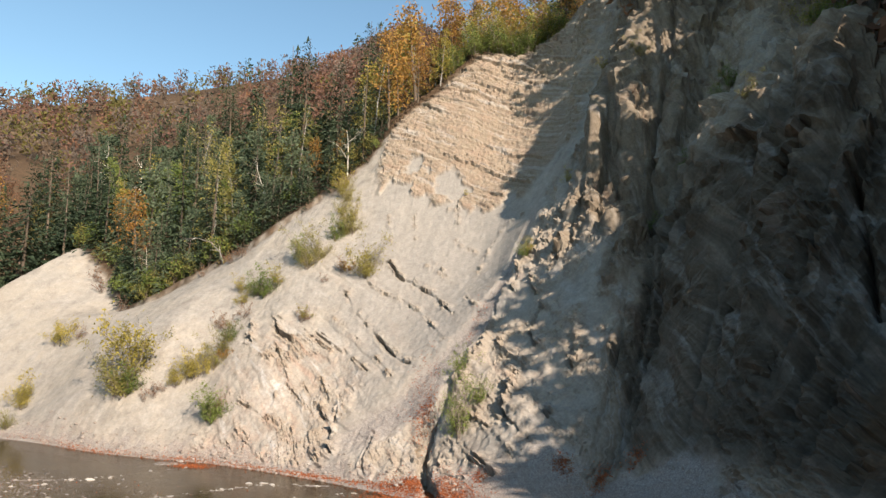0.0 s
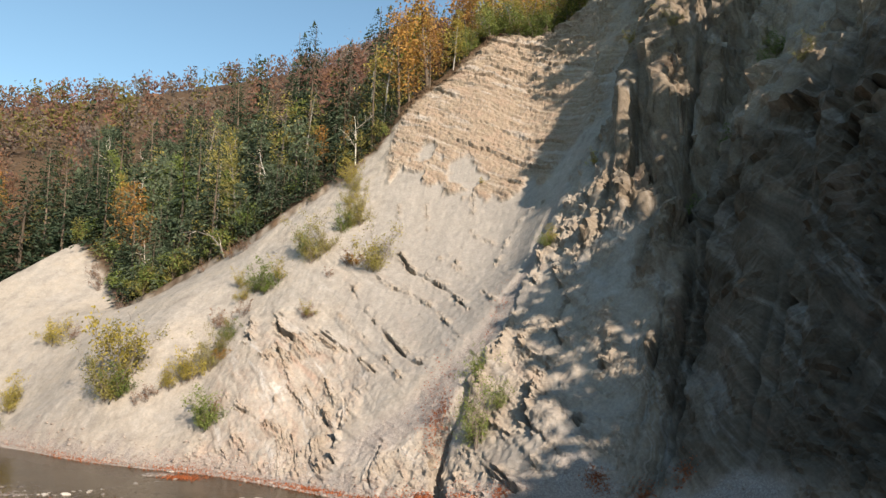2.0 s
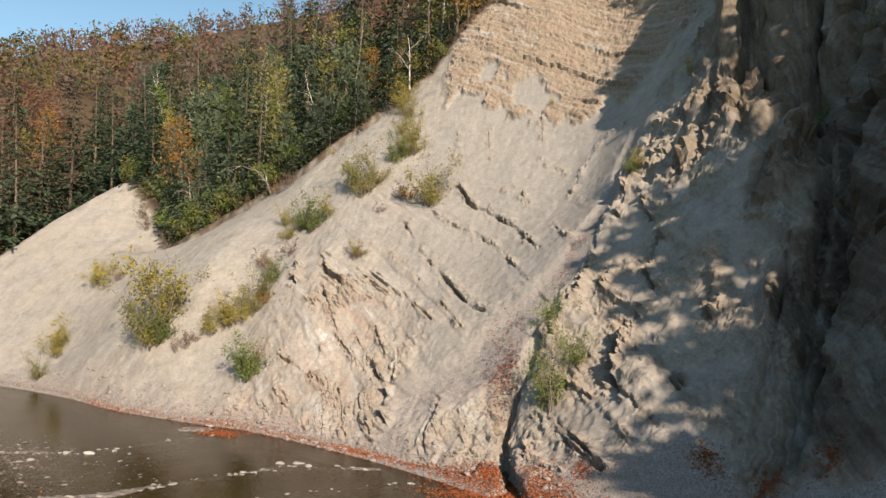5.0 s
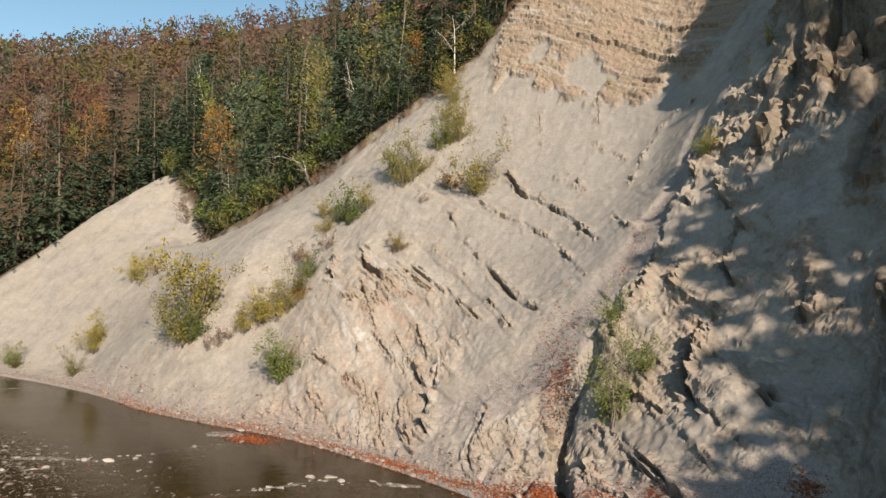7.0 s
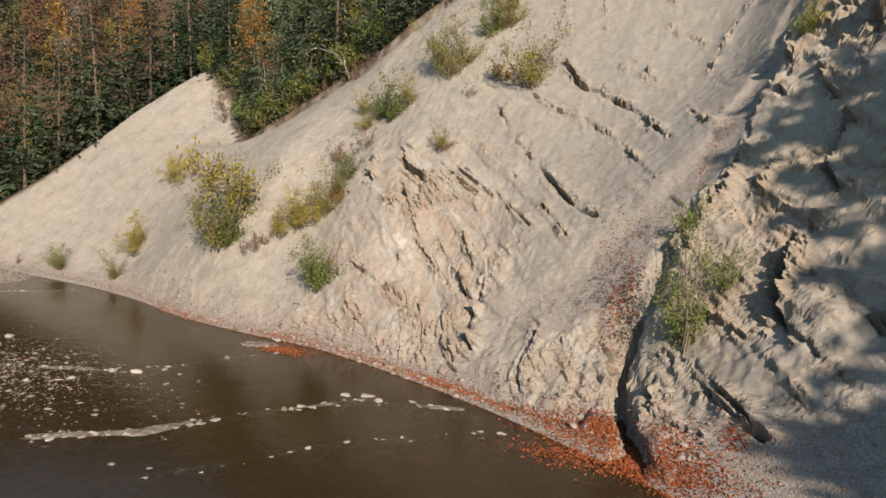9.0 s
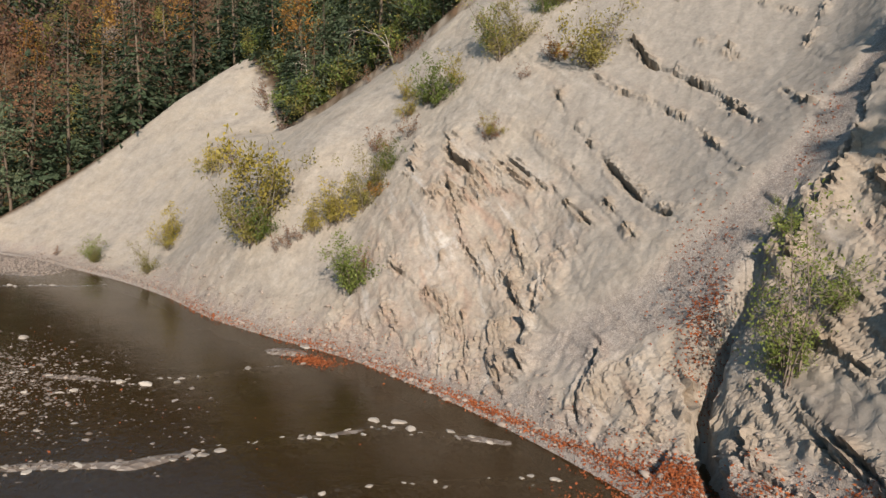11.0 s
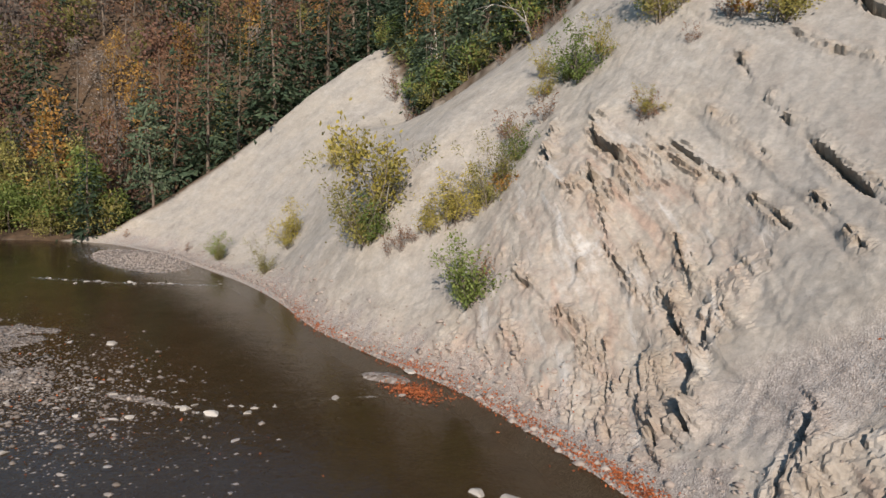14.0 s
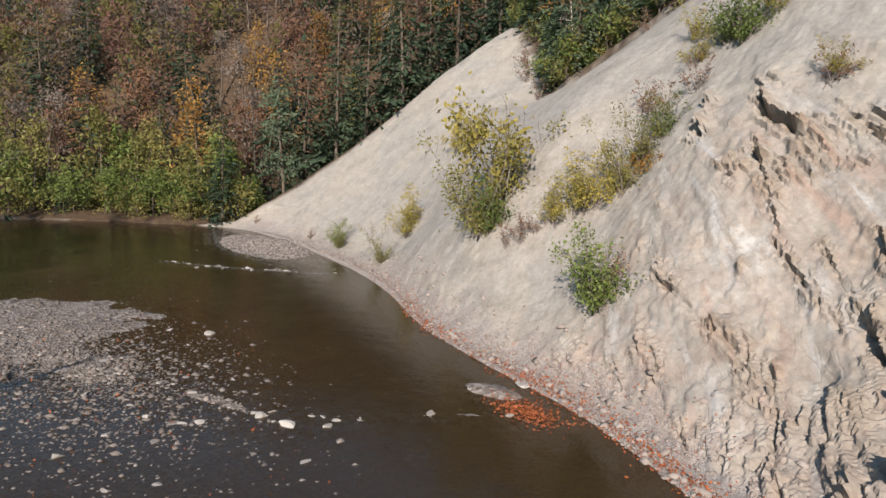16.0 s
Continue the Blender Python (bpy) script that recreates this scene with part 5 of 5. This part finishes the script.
for _ in range(60):
    u = rng.uniform(1.8, 5.0)
    x, y, z = surface(u, rng.uniform(0.6, 5))
    if x < -71:
        plant(SCRUB[int(rng.choice(3, p=(0.5, 0.45, 0.05)))], x, y, z, rng.uniform(0, 360), rng.uniform(0.6, 1.4))
retire(*SPRUCES, *PINES, *BIRCHES, *BEECHES, *BARE, *SCRUB, SHADE)

# ---- shrubs on the cliff ----
def on_slope(ob, u, d, turn=0.0, size=1.0, tall=1.0):
    p = surface(u, d)
    made_ob = plant(ob, p[0], p[1], p[2], turn, size, tall)
    return made_ob


YOUNG = [tagged(shrub("birch_bush", 4.2, 1.9, 41, M_OLIVE, 9, 2000, 0.058, M_TWIG, 0.03), "olive-green young birch clump growing on the slope", "bush", "slope bushes"),
         tagged(shrub("green_bush", 3.3, 1.9, 42, M_GREEN, 8, 1800, 0.056, M_TWIG, 0.03), "leafy green bush rooted in the cliff", "bush", "slope bushes"),
         tagged(shrub("yellow_bush", 2.7, 1.9, 43, M_YELLOW, 8, 1700, 0.048), "thin yellow autumn bush on the bare slope", "bush", "slope bushes"),
         tagged(shrub("thin_birch", 4.2, 1.3, 44, M_YELLOW, 4, 420, 0.075, M_BIRCH), "thin young birch with sparse yellowing leaves", "birch", "slope bushes"),
         tagged(shrub("red_bush", 1.5, 0.9, 45, M_ORANGE, 6, 320, 0.06), "small reddish autumn bush on the slope", "bush", "slope bushes"),
         tagged(shrub("dry_bush", 1.7, 1.3, 46, M_RUST, 9, 260, 0.05), "dry brown twiggy bush on the slope", "bush", "slope bushes"),
         tagged(shrub("large_birch_bush", 5.0, 1.5, 47, M_GREEN, 9, 2100, 0.048, M_TWIG, 0.02), "large green birch bush over the ravine", "bush", "slope bushes")]
for u, d, kind, size in ((12.05, 13.8, 0, 1.05), (11.9, 14.4, 1, 1.0), (12.2, 14.6, 0, 0.9), (12.35, 16.6, 1, 0.85), (12.45, 17.2, 0, 0.8), (12.62, 17.7, 0, 0.85), (12.5, 18.6, 2, 0.9), (12.25, 19.5, 0, 0.7),
                         (13.15, 14.3, 0, 1.15), (13.05, 14.0, 3, 1.0), (12.80, 14.2, 4, 1.0), (12.7, 14.0, 5, 0.9), (11.45, 11.9, 1, 1.05), (11.3, 12.2, 1, 0.9), (11.6, 12.6, 2, 0.8), (10.95, 12.9, 2, 0.7), (11.1, 11.6, 2, 0.7),
                         (12.37, 9.4, 5, 0.9), (12.40, 9.6, 2, 0.55), (12.45, 12.7, 5, 0.6), (11.60, 2.5, 1, 1.05), (11.52, 2.7, 1, 0.9), (11.62, 3.2, 5, 0.8), (9.92, 3.9, 0, 1.35), (9.80, 3.8, 0, 1.15), (10.02, 4.1, 1, 1.0), (9.88, 4.6, 3, 1.5), (9.78, 4.9, 3, 1.75), (9.97, 4.8, 3, 1.6), (10.45, 4.2, 5, 0.9), (10.32, 3.9, 5, 0.75), (10.55, 4.6, 5, 0.7),
                         (7.80, 9.4, 3, 1.0), (7.70, 9.6, 2, 1.1), (7.95, 9.0, 3, 0.9), (8.1, 9.6, 5, 1.0), (7.85, 4.5, 2, 1.2), (7.95, 4.0, 2, 0.9), (8.07, 1.5, 0, 0.6), (6.95, 1.6, 1, 0.75), (7.05, 1.4, 0, 0.5),
                         (10.70, 5.1, 2, 0.9), (10.85, 5.5, 2, 0.95), (10.95, 5.7, 2, 1.0), (11.08, 6.0, 2, 1.0), (11.22, 6.2, 0, 0.7), (11.25, 7.1, 0, 0.75), (11.3, 6.7, 4, 1.0), (11.25, 8.2, 1, 0.7), (11.30, 10.2, 5, 1.0), (11.1, 9.2, 5, 1.1), (10.9, 9.6, 5, 1.0),
                         (15.28, 3.9, 6, 0.95), (15.24, 4.1, 1, 0.7), (15.45, 5.4, 1, 0.55), (15.12, 7.0, 1, 0.45), (15.60, 14.6, 2, 0.65), (15.57, 14.4, 1, 0.5), (16.15, 23.7, 2, 0.6), (15.90, 18.4, 2, 0.5), (17.90, 16.0, 1, 1.2), (17.8, 16.8, 0, 1.1), (14.35, 24.2, 2, 0.3),
                         (10.5, 17.6, 5, 1.0), (10.2, 18.0, 5, 1.1), (9.7, 17.2, 5, 0.9), (7.4, 18.4, 5, 1.3), (7.2, 19.4, 5, 1.2), (8.3, 14.6, 5, 1.2), (12.0, 22.8, 2, 1.0), (12.1, 21.8, 2, 0.9), (12.25, 21.2, 0, 0.6),
                         (5.2, 1.0, 5, 0.5), (6.3, 1.2, 5, 0.5)):
    on_slope(YOUNG[kind], u, d, rng.uniform(0, 360), size * 1.1, rng.uniform(0.9, 1.1))
# the shrubs and saplings on top of the boss
for k in range(48):
    u = rng.uniform(13.4, 15.25)
    on_slope(YOUNG[int(rng.choice((0, 1, 1, 1, 3)))], u, 36.6 + 1.3 * (u - 13.4) + rng.uniform(0, 3.4), rng.uniform(0, 360), rng.uniform(1.0, 1.9))
for k in range(26):
    u = rng.uniform(16.5, 18.4)
    on_slope(YOUNG[int(rng.choice((1, 5, 0)))], u, rng.uniform(9, 34), rng.uniform(0, 360), rng.uniform(0.35, 0.8))
retire(*YOUNG)

arch = new("arched_birch")
arch_p = surface(9.97, 19.0)
arch.location = arch_p
line = np.array([(0, 0, -0.3), (-0.5, -0.2, 1.3), (-1.6, -0.4, 2.3), (-3.2, -0.5, 2.8), (-5.0, -0.6, 2.6)])
bow = Shape()
bow.tube(line, (0.10, 0.085, 0.065, 0.04, 0.015), 6)
part("trunk", bow, M_BIRCH, arch)
for k in range(9):
    twig = Shape()
    i = int(rng.integers(1, 4))
    twig.tube(bend(line[i], (rng.normal(-0.6, 0.6), rng.normal(0, 0.4), rng.uniform(-0.3, 1.0)), rng.uniform(0.8, 1.8), 4, rng, 0.06, 0.15), (0.03, 0.022, 0.015, 0.01, 0.005), 4)
    part("limb", twig, M_DEAD, arch)
tuft = Shape()
tuft.leaves(line[rng.integers(0, 4, 260)] + rng.normal(0, 0.5, (260, 3)) + (0, 0, 0.5), 0.08, rng)
part("foliage", tuft, M_YELLOW, arch)
tagged(arch, "bleached birch arching over the forest edge", "birch")
snag = tagged(bare_tree("snag", 6.5, 1.0, 52, M_DEAD, 4, (-0.1, 0)), "broken white dead trunk among the spruces", "dead tree")
snag.matrix_basis = pose(-43.2, 64.6, ground(-43.2, 64.6) + 0.2)
forked = tagged(bare_tree("dead_tree", 6.0, 2.6, 54, M_DEAD, 3, (-0.05, 0)), "forked bleached dead tree at the forest edge", "dead tree")
forked.matrix_basis = pose(*(Vector(surface(12.0, 24.6))))


# ---- stones ----
def pebbles(name, places, sizes, mat, label, flat=0.55):
    n = len(places)
    oct_v = np.array(((1, 0, 0), (-1, 0, 0), (0, 1, 0), (0, -1, 0), (0, 0, 1), (0, 0, -1), (0.7, 0.7, 0.3), (-0.7, 0.6, -0.2)), float)
    faces = np.array(((4, 0, 6), (4, 6, 2), (0, 5, 6), (6, 5, 2), (4, 2, 7), (7, 2, 5), (4, 7, 1), (7, 5, 1), (4, 1, 3), (4, 3, 0), (5, 3, 1), (5, 0, 3)))
    v = oct_v[None] * rng.uniform(0.6, 1.25, (n, 8, 1)) * (np.array((1.2, 0.9, flat))[None, None])
    ang = rng.uniform(0, 6.28, n)
    c, s = np.cos(ang)[:, None], np.sin(ang)[:, None]
    v = np.stack((v[..., 0] * c - v[..., 1] * s, v[..., 0] * s + v[..., 1] * c, v[..., 2] + 0.35 * v[..., 0] * rng.normal(0, 0.4, (n, 1))), -1)
    v = v * np.asarray(sizes)[:, None, None] + np.asarray(places)[:, None, :]
    sh = Shape()
    sh.add(v, (faces[None] + 8 * np.arange(n)[:, None, None]).reshape(-1, 3))
    return tagged(new(name, sh.mesh(name, mat)), label, "stones", kind="stuff")


def stone(x, y, z, size, seed, mat, label, name="river_stone"):
    r = np.random.default_rng(seed)
    bm = bmesh.new()
    bmesh.ops.create_icosphere(bm, subdivisions=2, radius=size * 0.8)
    cut = [(Vector(r.normal(0, 1, 3)).normalized(), size * r.uniform(0.28, 0.62)) for _ in range(9)]
    for vert in bm.verts:
        for nrm, lim in cut:
            over = vert.co.dot(nrm) - lim
            if over > 0:
                vert.co -= nrm * over
        vert.co.x *= 1.35
        vert.co.z *= 0.5
    me = bpy.data.meshes.new(name)
    bm.to_mesh(me)
    bm.free()
    me.materials.append(mat)
    ob = new(name, me)
    ob.matrix_basis = pose(x, y, z, r.uniform(-12, 12), r.uniform(-12, 12), r.uniform(0, 360))
    return tagged(ob, label, "stone", "river stones")


px, py = rng.uniform(-56, -20, 8000), rng.uniform(23, 36, 8000)
pz = bed_height(px, py)
pz = np.where((pz < -0.04) & (rng.uniform(0, 1, 8000) > 0.55), np.maximum(pz, -0.07), pz)
keep = (pz > -0.22) & ((pz > 0) | (rng.uniform(0, 1, 8000) > 0.35))
places = np.stack((px, py, pz), -1)[keep]
wet = np.stack((rng.normal(-33.0, 4.4, 6000), rng.normal(30.0, 2.2, 6000), np.zeros(6000)), -1)
wet[:, 2] = np.maximum(bed_height(wet[:, 0], wet[:, 1]), -0.012)
places = np.concatenate((places, wet))
sizes = rng.uniform(0.03, 0.085, len(places)) * (1 + 1.2 * (rng.uniform(0, 1, len(places)) > 0.94))
pebbles("gravel", places, sizes, M_STONE, "grey-brown pebbles of the gravel bar and shoal")
places, sizes = [], []
for _ in range(4200):
    u = rng.uniform(6.0, 15.6)
    d = abs(rng.normal(0, 1.05)) - 0.2
    p = surface(u, d)
    places.append((p[0], p[1], max(p[2], -0.1) + 0.01))
    sizes.append(rng.uniform(0.03, 0.09) * (1 + 1.6 * (rng.uniform() > 0.93)))
for _ in range(1500):
    p = surface(rng.uniform(15.7, 18.4), rng.uniform(-1.5, 2.2))
    places.append(tuple(p))
    sizes.append(rng.uniform(0.025, 0.08))
for _ in range(1700):
    d = rng.uniform(2.5, 15)
    cu = float(np.interp(d, (2, 4.4, 5.7, 8.4, 10.9, 14.3, 19), (13.75, 14.1, 14.5, 14.93, 15.16, 15.32, 15.45)))
    p = surface(cu + rng.normal(0, 0.45) * float(np.interp(d, (2, 5, 9, 14), (0.3, 0.34, 0.19, 0.1))), d)
    places.append(tuple(p))
    sizes.append(rng.uniform(0.015, 0.04))
far = np.stack((rng.normal(-60, 6, 1500), rng.normal(47.6, 1.9, 1500), np.zeros(1500)), -1)
far[:, 2] = np.maximum(bed_height(far[:, 0], far[:, 1]), -0.05)
places.extend(map(tuple, far))
sizes.extend(rng.uniform(0.05, 0.14, 1500))
shoal = np.stack((rng.normal(-30, 4.5, 260), rng.normal(29.8, 1.9, 260), np.zeros(260)), -1)
shoal[:, 2] = np.maximum(bed_height(shoal[:, 0], shoal[:, 1]), -0.05)
places.extend(map(tuple, shoal))
sizes.extend(rng.uniform(0.06, 0.17, 260))
pebbles("shore_pebbles", places, sizes, M_SHORE, "pale pebbles strewn along the shore and the scree")

seed = 300
for line, n, spread, big in ((RIFFLE_MID, 34, 0.28, 0.22), (RIFFLE_NEAR, 110, 0.18, 0.24), (RIFFLE_LAST, 40, 0.2, 0.18), (RIFFLE_FAR, 26, 0.4, 0.3)):
    pts = np.array(line)
    for _ in range(n):
        k = rng.uniform(0, len(pts) - 1.001)
        a = pts[int(k)] * (1 - k % 1) + pts[int(k) + 1] * (k % 1)
        seed += 1
        stone(a[0] + rng.normal(0, spread), a[1] + rng.normal(0, spread), rng.uniform(-0.10, 0.02), big * rng.uniform(0.35, 1.0), seed, M_PALE_STONE, "pale limestone block lying in the riffle")
for x, y, r in ((-24.2, 41.9, 0.5), (-36, 35, 0.42), (-35.3, 34.7, 0.2), (-23.6, 42.3, 0.3), (-25.3, 33.6, 0.45), (-26.3, 33.2, 0.4), (-24.6, 34.6, 0.35), (-29.3, 32.2, 0.3), (-28.0, 30.5, 0.3), (-26.8, 31.6, 0.3), (-30.8, 29.3, 0.3), (-26.5, 28.0, 0.3), (-33, 30.2, 0.35), (-14.9, 35.9, 0.5), (-15.7, 35.6, 0.45)):
    seed += 1
    stone(x, y, 0.0, 0.75 * r, seed, M_PALE_STONE, "large pale stone standing out of the shallow water")
for k in range(78):
    x, y = (rng.uniform(-44, -19), rng.uniform(24, 34)) if k < 40 else (rng.normal(-30, 3.2), rng.normal(30, 1.5))
    seed += 1
    stone(x, y, max(-0.02, float(bed_height(np.array([x]), np.array([y]))[0])), rng.uniform(0.08, 0.24), seed, M_STONE, "grey stone on the shoal")

# ---- fallen leaves ----
spots = [(14.95, 0.2, 0.28, 0.6, 5200), (15.45, -0.7, 0.22, 0.45, 2400), (14.78, 4.9, 0.08, 0.6, 1300), (16.55, 1.9, 0.05, 0.25, 500), (16.9, 2.2, 0.05, 0.4, 600), (15.75, 0.9, 0.05, 0.25, 300), (17.2, 2.6, 0.04, 0.25, 300),
         (14.3, 0.15, 0.25, 0.2, 1200), (13.5, 0.25, 0.3, 0.25, 1300), (12.6, 0.15, 0.3, 0.25, 500), (11.5, 0.25, 0.4, 0.4, 800), (10.2, 0.3, 0.3, 0.3, 350), (9.6, 0.2, 0.3, 0.3, 300), (14.6, 6.5, 0.13, 1.4, 420), (15.1, 11, 0.05, 1.4, 200), (8.6, 0.3, 0.6, 0.4, 200), (12.2, 0.6, 0.5, 0.6, 250)]
litter = Shape()
for u, d, su, sd, n in spots:
    pts = np.array([surface(u + rng.normal(0, su), d + rng.normal(0, sd)) for _ in range(n)])
    pts[:, 2] = np.maximum(pts[:, 2], 0.0) + rng.uniform(0.01, 0.06, n)
    litter.leaves(pts, 0.05, rng, 0.6)
for cx, cy, sx, sy, n in ((-22.3, 40.2, 0.7, 0.4, 900), (-30, 29, 6, 3, 260), (-6, 33.8, 1.0, 0.5, 900)):
    pts = np.stack((rng.normal(cx, sx, n), rng.normal(cy, sy, n), np.zeros(n)), -1)
    pts[:, 2] = np.maximum(bed_height(pts[:, 0], pts[:, 1]), 0.0) + 0.03
    litter.leaves(pts, 0.045, rng, 0.7)
tagged(new("fallen_leaves", litter.mesh("fallen_leaves", M_LITTER)), "rust-orange fallen beech leaves gathered along the shore", "leaves", kind="stuff")
